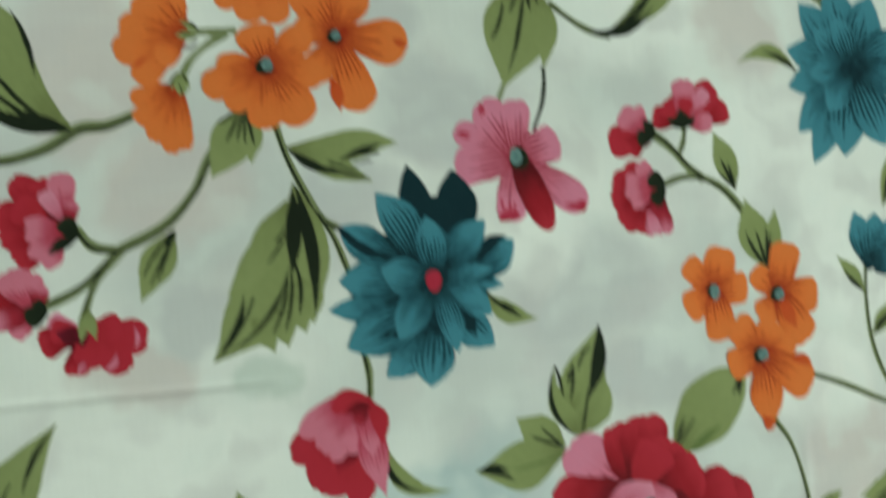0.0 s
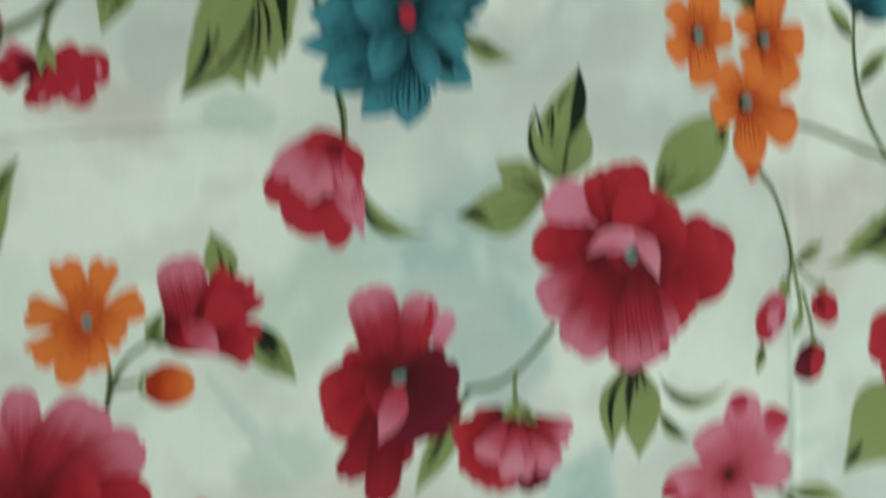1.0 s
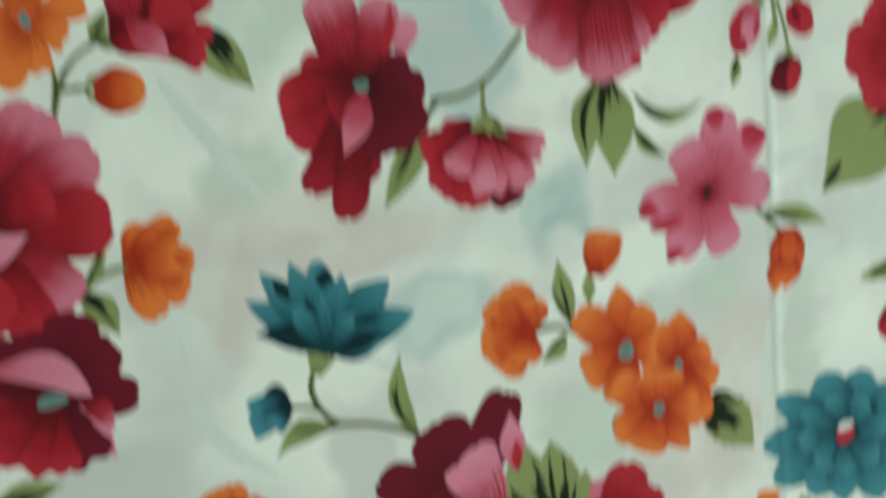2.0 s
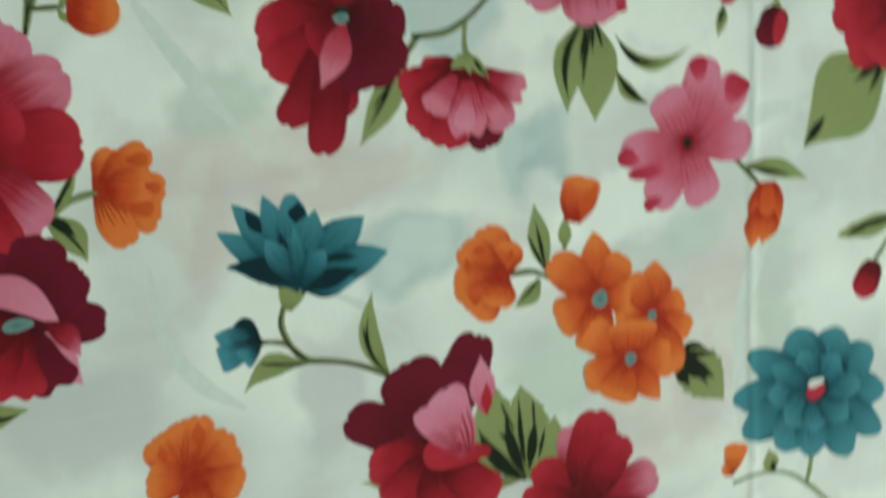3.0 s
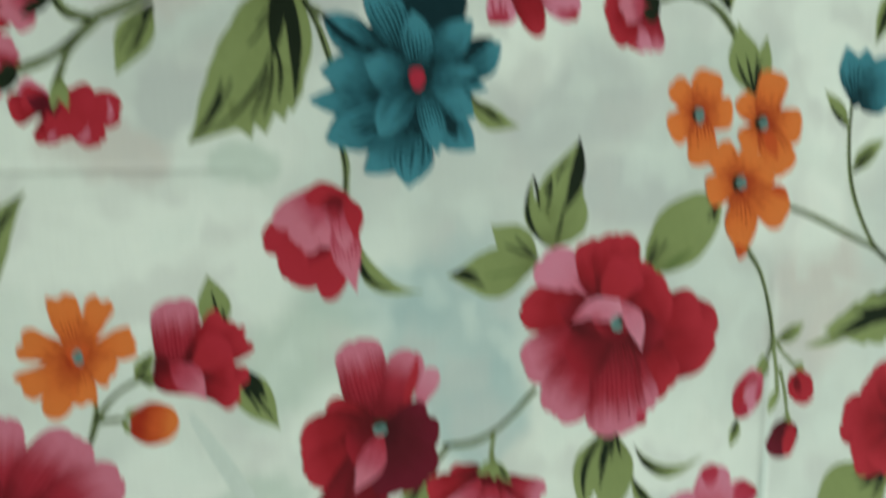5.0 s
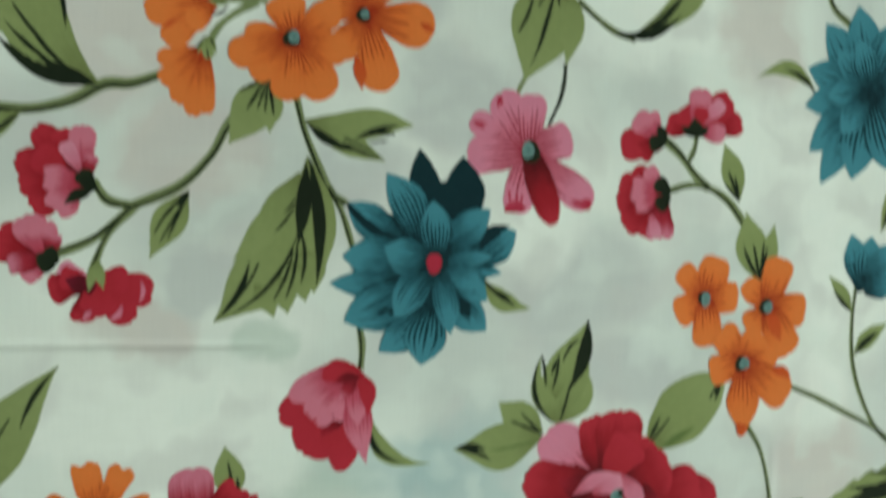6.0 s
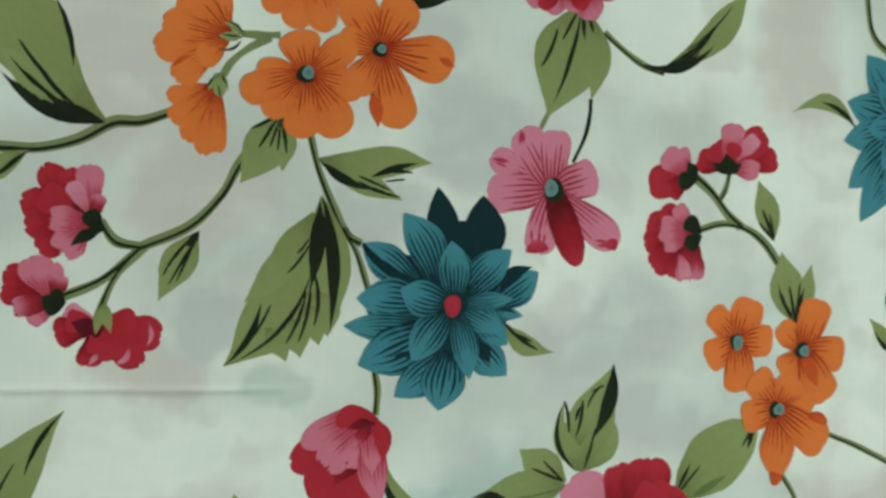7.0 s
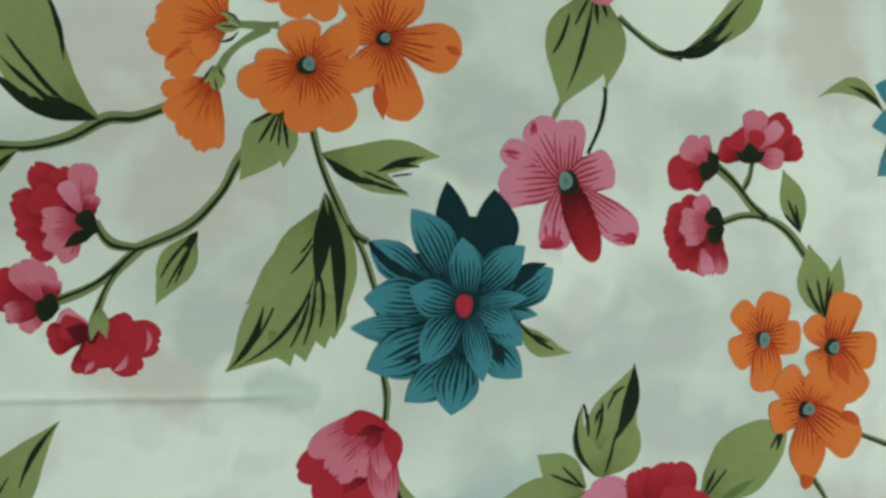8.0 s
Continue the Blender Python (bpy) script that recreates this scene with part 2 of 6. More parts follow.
def plain_material(name, colour, scale, rough):
    mat, nt, bsdf = nodes_of(name)
    where = node(nt, "ShaderNodeNewGeometry").outputs["Position"]
    n1 = node(nt, "ShaderNodeTexNoise", where, None, scale, 4.0).outputs[0]
    nt.links.new(blend(nt, n1, tuple(c * 0.85 for c in colour), tuple(min(1, c * 1.1) for c in colour)), bsdf.inputs["Base Color"])
    bump = node(nt, "ShaderNodeBump", 0.3, 0.002)
    nt.links.new(node(nt, "ShaderNodeTexNoise", where, None, scale * 12, 3.0).outputs[0], bump.inputs["Height"])
    nt.links.new(bump.outputs[0], bsdf.inputs["Normal"])
    bsdf.inputs["Roughness"].default_value = rough
    return mat


# ---- added room, out of view, that closes the place around the cloth ----
PLASTER = plain_material("wall_plaster", (0.72, 0.73, 0.70), 3.0, 0.9)
FLOOR = plain_material("floor_screed", (0.42, 0.40, 0.37), 5.0, 0.6)
FRAME = plain_material("added_window_paint", (0.75, 0.75, 0.73), 9.0, 0.5)


def box(bm, x0, x1, y0, y1, z0, z1):
    m = Matrix.LocRotScale(((x0 + x1) / 2, (y0 + y1) / 2, (z0 + z1) / 2), None, (x1 - x0, y1 - y0, z1 - z0))
    bmesh.ops.create_cube(bm, size=1.0, matrix=m)


def structure(name, label, category, material, *boxes):
    bm = bmesh.new()
    for b in boxes:
        box(bm, *b)
    me = bpy.data.meshes.new(name)
    bm.to_mesh(me)
    bm.free()
    me.materials.append(material)
    return tagged(new(name, me), label, category, kind="structure")


FZ = -0.004
structure("floor", "grey-brown plain floor under the spread cloth", "floor", FLOOR, (-2.0, 1.4, -1.9, 1.9, FZ - 0.1, FZ))
structure("ceiling", "added plain white plaster ceiling, out of view", "ceiling", PLASTER, (-2.0, 1.4, -1.9, 1.9, 2.5, 2.6))
structure("added_wall_west", "added plain off-white plaster wall, out of view", "wall", PLASTER, (-2.0, -1.9, -1.8, 1.8, FZ, 2.5))
structure("added_wall_north", "added plain off-white plaster wall, out of view", "wall", PLASTER, (-2.0, 1.4, 1.8, 1.9, FZ, 2.5))
structure("added_wall_south", "added plain off-white plaster wall, out of view", "wall", PLASTER, (-2.0, 1.4, -1.9, -1.8, FZ, 2.5))
# opening made up to go with the added side lamp
structure("added_wall_east", "added off-white plaster wall, out of view, open behind the added lamp", "wall", PLASTER,
          (1.3, 1.4, -1.8, -1.7, FZ, 2.5), (1.3, 1.4, 0.2, 1.8, FZ, 2.5), (1.3, 1.4, -1.7, 0.2, FZ, 0.55), (1.3, 1.4, -1.7, 0.2, 1.85, 2.5))


# ---- the cloth ----
def relief_at(x, y):
    """Height of the cloth in metres: slow swells of a cloth spread by hand."""
    return 0.0007 * math.sin(x * 34 + 0.7 + 9 * y) * math.cos(y * 27 - 0.4) + 0.0005 * math.sin(x * 15 - y * 41 + 1.3)


def sheet(name, x0, x1, y0, y1, nx, ny, thick, material):
    xs, ys = np.linspace(x0, x1, nx), np.linspace(y0, y1, ny)
    top = [(x, y, relief_at(x, y)) for y in ys for x in xs]
    low = [(x, y, z - thick) for x, y, z in top]
    n = nx * ny
    faces = []
    for j in range(ny - 1):
        for i in range(nx - 1):
            a = j * nx + i
            faces.append((a, a + 1, a + nx + 1, a + nx))
            faces.append((n + a, n + a + nx, n + a + nx + 1, n + a + 1))
    for i in range(nx - 1):
        a, b = i, (ny - 1) * nx + i
        faces += [(a, n + a, n + a + 1, a + 1), (b, b + 1, n + b + 1, n + b)]
    for j in range(ny - 1):
        a, b = j * nx, j * nx + nx - 1
        faces += [(a, a + nx, n + a + nx, n + a), (b, n + b, n + b + nx, b + nx)]
    me = bpy.data.meshes.new(name)
    me.from_pydata(top + low, [], faces)
    me.polygons.foreach_set("use_smooth", [True] * len(me.polygons))
    me.materials.append(material)
    return new(name, me)


cloth = tagged(sheet("cloth", -0.24, 0.28, -0.33, 0.21, 230, 240, 0.0026, ground_material()),
               "off-white printed cotton cloth with red, orange and teal flowers", "fabric")

# ---- the print ----
# Outline of half a petal, from base to tip: how wide it is along its length.
SHAPES = {
    "round": ((0, .26), (.2, .52), (.45, .84), (.68, 1), (.84, .93), (.94, .66), (1, 0)),
    "wide": ((0, .36), (.2, .66), (.45, .92), (.68, 1), (.86, .95), (.95, .74), (1, .3)),
    "wavy": ((0, .24), (.25, .55), (.55, .88), (.8, 1), (.93, .84), (1, .34)),
    "flat": ((0, .3), (.3, .62), (.6, .86), (.88, 1), (1, .86)),
    "point": ((0, .34), (.25, .72), (.5, 1), (.68, .93), (.85, .56), (.95, .22), (1, 0)),
    "leaf": ((0, .06), (.12, .40), (.3, .86), (.45, 1), (.62, .88), (.8, .48), (.92, .17), (1, 0)),
    "late": ((0, .05), (.15, .30), (.35, .64), (.55, .95), (.66, 1), (.78, .80), (.9, .34), (1, 0)),
    "oval": ((0, .10), (.15, .62), (.4, 1), (.65, .98), (.85, .74), (.95, .42), (1, .1)),
    "torn": ((0, .3), (.3, .70), (.6, .96), (.8, 1), (.92, .92), (1, .62)),
    "serrate": ((0, .06), (.12, .46), (.3, .88), (.48, 1), (.66, .88), (.82, .52), (.93, .2), (1, 0)),
    "strap": ((0, .42), (.12, .74), (.35, .97), (.55, 1), (.78, .88), (.93, .55), (1, .08)),
}
ROUND_TIPS = ("round", "wide", "wavy", "oval", "strap")
MM = 0.001
spread = random.Random(7)


def half_width(shape, s):
    rows = SHAPES[shape]
    for (a, wa), (b, wb) in zip(rows, rows[1:]):
        if s <= b:
            k = (s - a) / (b - a)
            if b == 1 and shape in ROUND_TIPS:
                return wb + (wa - wb) * math.sqrt(1 - k)
            i = rows.index((a, wa))
            before = rows[i - 1][1] if i else 2 * wa - wb
            after = rows[i + 2][1] if i + 2 < len(rows) else 2 * wb - wa
            return max(0.0, 0.5 * (2 * wa + (wb - before) * k + (2 * before - 5 * wa + 4 * wb - after) * k * k + (3 * wa - before - 3 * wb + after) * k ** 3))
    return rows[-1][1]


def ink_object(name, verts, faces, uvs, material, parent, label=""):
    me = bpy.data.meshes.new(name)
    me.from_pydata(verts, [], faces)
    layer = me.uv_layers.new(name="along")
    for loop in me.loops:
        layer.data[loop.index].uv = uvs[loop.vertex_index]
    me.polygons.foreach_set("use_smooth", [True] * len(me.polygons))
    me.materials.append(PRINT[material])
    ob = new(name, me)
    ob.parent = parent
    return tagged(ob, label)


def blade(name, material, bx, by, tx, ty, width, shape, bend, ripple, z, parent, label="", rows=24, cols=12):
    """One printed petal or leaf that follows the cloth, from its base to its tip, in millimetres."""
    b, t = Vector((bx, by)) * MM, Vector((tx, ty)) * MM
    way = t - b
    long, side = way.length, Vector((-way.y, way.x))
    side.normalize()
    phase, beat = spread.uniform(0, 6.28), spread.uniform(4.5, 6.5)
    if shape == "serrate":
        rows = 44
    verts, uvs, faces = [], [], []
    for j in range(rows + 1):
        s = math.sin(math.pi / 2 * j / rows) ** 1.15
        wob = 1 + ripple * 1.3 * math.sin(beat * 1.6 * s + phase) * min(1, 3 * s)
        half = half_width(shape, s) * width * MM / 2 * wob
        mid = b + way * s + side * (bend * long * 4 * s * (1 - s))
        if shape == "serrate" and 0.3 < s < 0.97:
            half *= 1.06 - 0.2 * (7 * s % 1.0)
        nick = (spread.uniform(-1, 1) * 0.10 * MM * min(1, 4 * (1 - s)), spread.uniform(-1, 1) * 0.10 * MM * min(1, 4 * (1 - s)))
        for i in range(cols + 1):
            w = 2 * i / cols - 1
            lap = ripple * 0.75 * long * math.sin(beat * w + phase) * s ** 4 * half_width(shape, s)
            if shape == "torn":
                lap -= (0.06 + 0.05 * math.sin(5 * w + phase)) * long * (i % 3) / 2 * s ** 6
            q = mid + side * (half * w + nick[w > 0] * w * w) + way.normalized() * lap
            verts.append((q.x, q.y, relief_at(q.x, q.y) + z))
            uvs.append((s, w))
    n = cols + 1
    for j in range(rows):
        for i in range(cols):
            a = j * n + i
            faces.append((a, a + n, a + n + 1, a + 1)[::-1])
    return ink_object(name, verts, faces, uvs, material, parent, label)


def oval(name, material, cx, cy, rx, ry, z, parent, label=""):
    verts, uvs, faces, turns = [], [], [], 20
    x0, y0 = cx * MM, cy * MM
    verts.append((x0, y0, relief_at(x0, y0) + z))
    uvs.append((0, 0))
    for k in range(turns):
        a = 2 * math.pi * k / turns
        r = 1 + 0.06 * math.sin(3 * a + cx)
        x, y = x0 + rx * MM * r * math.cos(a), y0 + ry * MM * r * math.sin(a)
        verts.append((x, y, relief_at(x, y) + z))
        uvs.append((1, math.cos(a)))
    faces = [(0, 1 + k, 1 + (k + 1) % turns) for k in range(turns)]
    return ink_object(name, verts, faces, uvs, material, parent, label)


LEVEL = {}
STEP = 0.000004


def next_level(m):
    LEVEL[m.name] += STEP if LEVEL[m.name] > 0.00007 else STEP * 0.35
    return LEVEL[m.name]


def flower(name, label, cx, cy, rx, ry, material, lift):
    m = oval(name, material, cx, cy, rx, ry, 0.000071 + lift * MM * 0.45, cloth, label)
    LEVEL[m.name] = 0.000071 + lift * MM * 0.45
    return m


def bud(name, label, material, bx, by, tx, ty, width, shape, bend, ripple, lift):
    m = blade(name, material, bx, by, tx, ty, width, shape, bend, ripple, 0.000071 + lift * MM * 0.45, cloth, label)
    LEVEL[m.name] = 0.000071 + lift * MM * 0.45
    return m


def leaf(material, bx, by, tx, ty, width, shape, bend, ripple, lift):
    leaf.count += 1
    z = 0.000028 + 0.0000015 * (leaf.count % 9)
    m = blade("leaf", material, bx, by, tx, ty, width, shape, bend, ripple, z, cloth, "olive-green printed leaf with dark veins")
    LEVEL[m.name] = 0.000042
    return m


leaf.count = 0


def petal(m, material, bx, by, tx, ty, width, shape, bend, ripple):
    name = {"leaf": "sepal", "ink": "sepal"}.get(material, "petal")
    return blade(name, material, bx, by, tx, ty, width, shape, bend, ripple, next_level(m), m)


def vein(m, material, bx, by, tx, ty, width, bend):
    return blade("vein", material, bx, by, tx, ty, width, "strap" if width < 1.2 else "leaf", bend, 0.02, next_level(m), m, rows=14, cols=2)


def spot(m, material, cx, cy, rx, ry):
    return oval("eye", material, cx, cy, rx, ry, next_level(m), m)


def ribbon(name, material, points, w0, w1, offset, z, parent, label=""):
    pts = [Vector(q) * MM for q in points]
    pts = [2 * pts[0] - pts[1], *pts, 2 * pts[-1] - pts[-2]]
    line = []
    for a, b, c, d in zip(pts, pts[1:], pts[2:], pts[3:]):
        for k in range(7):
            t = k / 7
            line.append(0.5 * (2 * b + (c - a) * t + (2 * a - 5 * b + 4 * c - d) * t * t + (3 * b - a - 3 * c + d) * t ** 3))
    line.append(pts[-2])
    verts, uvs, faces, n = [], [], [], len(line)
    phase = spread.uniform(0, 6)
    for i, q in enumerate(line):
        way = line[min(i + 1, n - 1)] - line[max(i - 1, 0)]
        side = Vector((-way.y, way.x)).normalized()
        s = i / (n - 1)
        half = (w0 + (w1 - w0) * s) * MM / 2 * (1 + 0.12 * math.sin(9 * s + phase)) * (math.sin(math.pi * (0.03 + 0.94 * s)) ** 0.6 if material == "wash" else 1)
        for w in (-1, 0, 1):
            r = q + side * (offset * (w0 + w1) / 2 * MM + half * w)
            verts.append((r.x, r.y, relief_at(r.x, r.y) + z))
            uvs.append((s, w))
    for i in range(n - 1):
        for k in (0, 1):
            a = 3 * i + k
            faces.append((a, a + 1, a + 4, a + 3)[::-1])
    return ink_object(name, verts, faces, uvs, material, parent, label)


def stem(material, w0, w1, shade, *points):
    """A printed stem; shade: the side (left 1, right -1) along which its dark line runs."""
    if material == "wash":
        return ribbon("pale_stem", material, points, w0, w1, 0, 0.000012, cloth, "faint grey stem in the ground of the print")
    m = ribbon("stem", material, points, w0, w1, 0, 0.000018, cloth, "grey-green printed stem")
    if shade:
        ribbon("shade_line", "ink", points, w0 * 0.36, w1 * 0.36, 0.38 * shade, 0.000023, m)
    return m


stem("stem", 3.0, 2.7, -1, (-121.0, 39.1), (-113.6, 39.6), (-104.7, 39.6), (-95.7, 42.0), (-87.8, 46.3), (-81.1, 46.8), (-73.7, 49.4))
stem("stem", 2.0, 1.8, 0, (-56.9, 69.5), (-52.4, 69.4), (-47.2, 69.7))
stem("stem", 1.9, 1.8, 0, (-49.6, 69.0), (-55.2, 65.9), (-59.4, 62.3), (-62.1, 57.7))
stem("stem", 2.5, 2.5, -1, (-90.7, 22.0), (-87.1, 17.0), (-81.0, 15.6))
stem("stem", 2.5, 2.5, 1, (-54.0, 41.0), (-57.7, 35.8), (-61.5, 28.8), (-69.4, 20.8), (-81.0, 15.6))
stem("stem", 2.2, 2.5, 1, (-99.9, 3.1), (-92.4, 6.1), (-87.1, 9.6), (-80.3, 15.6))
stem("stem", 1.9, 1.8, 1, (-92.0, -3.7), (-87.7, 7.1), (-82.1, 14.4))
stem("stem", 1.9, 2.4, -1, (-39.1, 44.6), (-36.8, 36.0), (-32.9, 26.5), (-29.5, 19.6), (-25.2, 16.7))
stem("stem", 1.9, 1.6, -1, (-30.1, 21.1), (-26.3, 14.0), (-23.1, 4.2))
stem("stem", 1.9, 2.0, -1, (-21.4, -15.6), (-20.1, -22.5), (-20.4, -29.4))
stem("ink", 1.1, 1.3, 0, (33.5, 39.6), (36.8, 46.6), (38.2, 52.9), (38.3, 57.2))
stem("stem", 1.8, 1.9, -1, (41.7, 75.6), (48.5, 70.5), (54.3, 67.1), (60.5, 65.3))
stem("stem", 2.6, 2.7, 1, (70.0, 37.5), (76.8, 32.2), (82.7, 25.7), (87.4, 22.1))
stem("stem", 1.7, 1.8, 1, (82.6, 39.4), (81.7, 33.9), (79.9, 30.2))
stem("stem", 1.8, 2.6, -1, (72.7, 21.0), (80.5, 23.1), (88.1, 22.1), (95.1, 17.9), (101.7, 10.2))
stem("stem", 1.7, 1.9, -1, (120.0, -40.4), (131.7, -45.0), (143.7, -50.8), (154.0, -55.8), (160.4, -60.7))
stem("stem", 1.5, 1.2, 0, (26.0, 52.9), (24.4, 49.9), (23.4, 47.5))
m = leaf("leaf", -89.5, 46.2, -112.6, 83.3, 18.9, "late", 0.10, 0.02, 0)
vein(m, "leaf", -93.3, 48.8, -114.2, 63.7, 9.2, 0.04)
vein(m, "ink", -89.5, 46.1, -113.5, 57.6, 4.2, 0.11)
vein(m, "ink", -97.0, 59.2, -101.5, 76.5, 1.4, -0.07)
vein(m, "ink", -96.8, 50.0, -109.3, 65.2, 1.0, 0.03)
vein(m, "ink", -98.3, 50.5, -107.1, 62.0, 0.8, 0.02)
vein(m, "ink", -97.6, 49.2, -111.5, 61.3, 1.2, 0.05)
vein(m, "ink", -90.0, 46.5, -103.3, 52.2, 3.2, 0.04)
m = leaf("leaf", -107.3, 38.9, -119.3, 29.4, 5.3, "leaf", -0.05, 0.03, 0)
vein(m, "ink", -107.3, 38.7, -116.1, 30.8, 1.3, -0.02)
m = leaf("leaf", -46.9, 50.1, -56.9, 31.9, 11.3, "leaf", 0.05, 0.03, 0)
vein(m, "ink", -47.3, 49.5, -54.1, 45.9, 0.8, 0)
vein(m, "ink", -47.3, 49.3, -52.3, 41.1, 0.9, 0)
vein(m, "ink", -47.0, 48.7, -49.5, 41.2, 0.7, 0)
m = leaf("leaf", -46.0, 49.4, -46.2, 35.0, 7.0, "leaf", 0, 0.03, 0)
vein(m, "ink", -46.4, 49.0, -45.1, 39.8, 0.9, 0)
vein(m, "ink", -46.7, 48.7, -47.5, 40.4, 0.7, 0)
m = leaf("leaf", -37.0, 38.7, -6.4, 38.3, 6.9, "late", 0.02, 0.03, 0)
vein(m, "leaf", -36.4, 38.5, -11.8, 35.7, 6.9, 0)
vein(m, "leaf", -35.2, 37.6, -14.3, 28.2, 6.6, 0)
vein(m, "ink", -36.7, 38.5, -22.4, 30.9, 2.6, -0.08)
vein(m, "ink", -26.5, 33.2, -15.0, 29.2, 0.9, -0.05)
vein(m, "ink", -26.5, 34.6, -17.7, 30.9, 0.7, 0)
vein(m, "ink", -23.3, 34.1, -10.0, 38.3, 1.9, 0.04)
vein(m, "ink", -20.7, 35.3, -11.8, 35.7, 0.9, 0.05)
vein(m, "ink", -19.2, 33.2, -13.8, 33.9, 0.6, 0)
m = leaf("leaf", -35.8, 29.1, -60.7, -15.2, 17.7, "late", 0.13, 0.03, 0)
vein(m, "leaf", -40.1, 20.5, -55.7, 1.3, 8.3, 0.06)
vein(m, "leaf", -35.8, 28.8, -33.1, -7.1, 9.5, 0.05)
vein(m, "leaf", -38.0, 24.8, -50.7, 2.0, 8.6, 0)
vein(m, "leaf", -37.1, 4.7, -33.7, -7.9, 8.9, 0.05)
vein(m, "leaf", -40.0, 1.1, -36.0, -10.2, 7.7, 0.05)
vein(m, "leaf", -44.3, -2.4, -40.9, -13.4, 7.4, 0.06)
vein(m, "leaf", -49.9, -5.2, -44.6, -14.4, 6.5, 0.1)
vein(m, "ink", -35.6, 28.8, -33.3, -6.8, 3.5, 0.055)
vein(m, "ink", -36.3, 27.4, -38.4, 4.7, 4.3, 0.02)
vein(m, "ink", -37.9, 10.4, -59.9, -14.9, 1.2, 0.13)
vein(m, "ink", -51.2, 1.3, -60.7, -15.2, 1.9, 0.10)
vein(m, "ink", -48.7, 0.6, -53.5, -8.2, 0.7, 0.02)
vein(m, "ink", -39.0, 16.2, -44.6, 8.8, 0.7, 0.04)
vein(m, "ink", -39.1, 17.9, -42.2, 13.9, 0.6, 0.04)
vein(m, "ink", -37.6, 9.0, -37.4, -4.9, 1.0, 0.08)
vein(m, "ink", -39.6, 4.0, -44.8, -9.6, 0.9, 0.05)
vein(m, "ink", -38.5, 6.1, -41.5, -9.3, 0.9, 0.05)
m = leaf("leaf", -67.0, 19.6, -76.9, 1.9, 8.6, "leaf", -0.02, 0.03, 0)
vein(m, "ink", -67.0, 19.3, -75.8, 8.2, 0.8, -0.06)
vein(m, "ink", -67.0, 19.1, -74.4, 6.0, 0.7, 0)
vein(m, "ink", -67.3, 18.5, -72.5, 6.7, 0.7, 0)
vein(m, "ink", -66.8, 19.6, -70.1, 15.3, 2.0, 0)
m = leaf("leaf", 14.5, -4.4, 30.2, -13.3, 5.8, "leaf", -0.14, 0.03, 0)
vein(m, "ink", 14.9, -4.7, 25.1, -12.5, 1.1, -0.05)
vein(m, "ink", 16.6, -7.1, 23.4, -10.2, 0.8, 0)
m = leaf("leaf", 34.7, 83.2, 25.7, 51.7, 20.3, "leaf", 0.03, 0.02, 0)
m = leaf("leaf", 38.4, 79.3, 38.3, 56.6, 7.8, "leaf", 0.08, 0.02, 0)
vein(m, "ink", 34.7, 81.1, 26.9, 54.7, 1.3, 0.04)
vein(m, "ink", 27.8, 75.8, 23.4, 65.3, 1.1, 0.06)
vein(m, "ink", 35.1, 80.6, 36.0, 72.9, 1.3, 0)
vein(m, "ink", 36.7, 80.4, 38.5, 75.4, 1.0, 0)
vein(m, "ink", 33.2, 80.2, 29.5, 72.9, 0.9, 0)
m = leaf("leaf", 58.4, 65.7, 85.6, 90.0, 9.3, "late", -0.10, 0.02, 0)
vein(m, "ink", 54.0, 67.4, 75.9, 74.1, 2.8, -0.16)
vein(m, "ink", 59.4, 66.7, 74.7, 76.8, 0.9, -0.1)
vein(m, "ink", 60.7, 67.3, 77.3, 80.9, 1.0, -0.07)
vein(m, "ink", 63.3, 67.7, 71.1, 71.7, 0.8, -0.1)
vein(m, "ink", 67.3, 72.2, 80.9, 85.4, 0.6, -0.05)
m = leaf("ink", -19.2, 82.3, -2.1, 81.7, 7.1, "leaf", 0, 0.03, 0)
m = leaf("leaf", 98.5, 18.2, 92.1, 36.0, 8.3, "leaf", -0.02, 0.03, 0)
vein(m, "ink", 98.3, 18.6, 94.1, 27.5, 1.1, 0)
vein(m, "ink", 98.4, 19.2, 96.5, 26.2, 0.9, 0)
vein(m, "ink", 98.1, 18.6, 92.9, 23.8, 0.9, 0)
m = leaf("leaf", 107.8, -6.5, 101.4, 15.2, 11.6, "leaf", 0.03, 0.03, 0)
vein(m, "ink", 107.4, -6.2, 100.8, 5.8, 1.3, 0.05)
vein(m, "ink", 107.8, -6.2, 104.7, 4.9, 1.1, 0)
vein(m, "ink", 106.5, -4.4, 101.4, 2.4, 0.9, 0)
m = leaf("leaf", 108.2, -6.5, 112.0, 11.5, 6.6, "leaf", -0.02, 0.03, 0)
vein(m, "ink", 107.8, -6.2, 110.1, 4.9, 1.4, 0)
vein(m, "ink", 107.8, -6.5, 108.5, 5.8, 1.0, 0)
m = leaf("leaf", 40.2, -48.5, 48.0, -18.1, 14.5, "leaf", 0.05, 0.02, 0)
m = leaf("leaf", 39.9, -48.4, 34.2, -27.5, 4.3, "leaf", 0.17, 0.02, 0)
m = leaf("leaf", 40.9, -47.9, 47.5, -31.9, 9.4, "oval", -0.14, 0.02, 0)
vein(m, "leaf", 38.9, -47.4, 36.3, -30.4, 7.6, 0.06)
vein(m, "leaf", 39.3, -40.7, 42.2, -25.0, 8.5, 0.1)
vein(m, "ink", 39.6, -48.7, 34.0, -27.1, 1.6, 0.2)
vein(m, "ink", 34.0, -27.5, 35.8, -36.7, 1.0, 0.04)
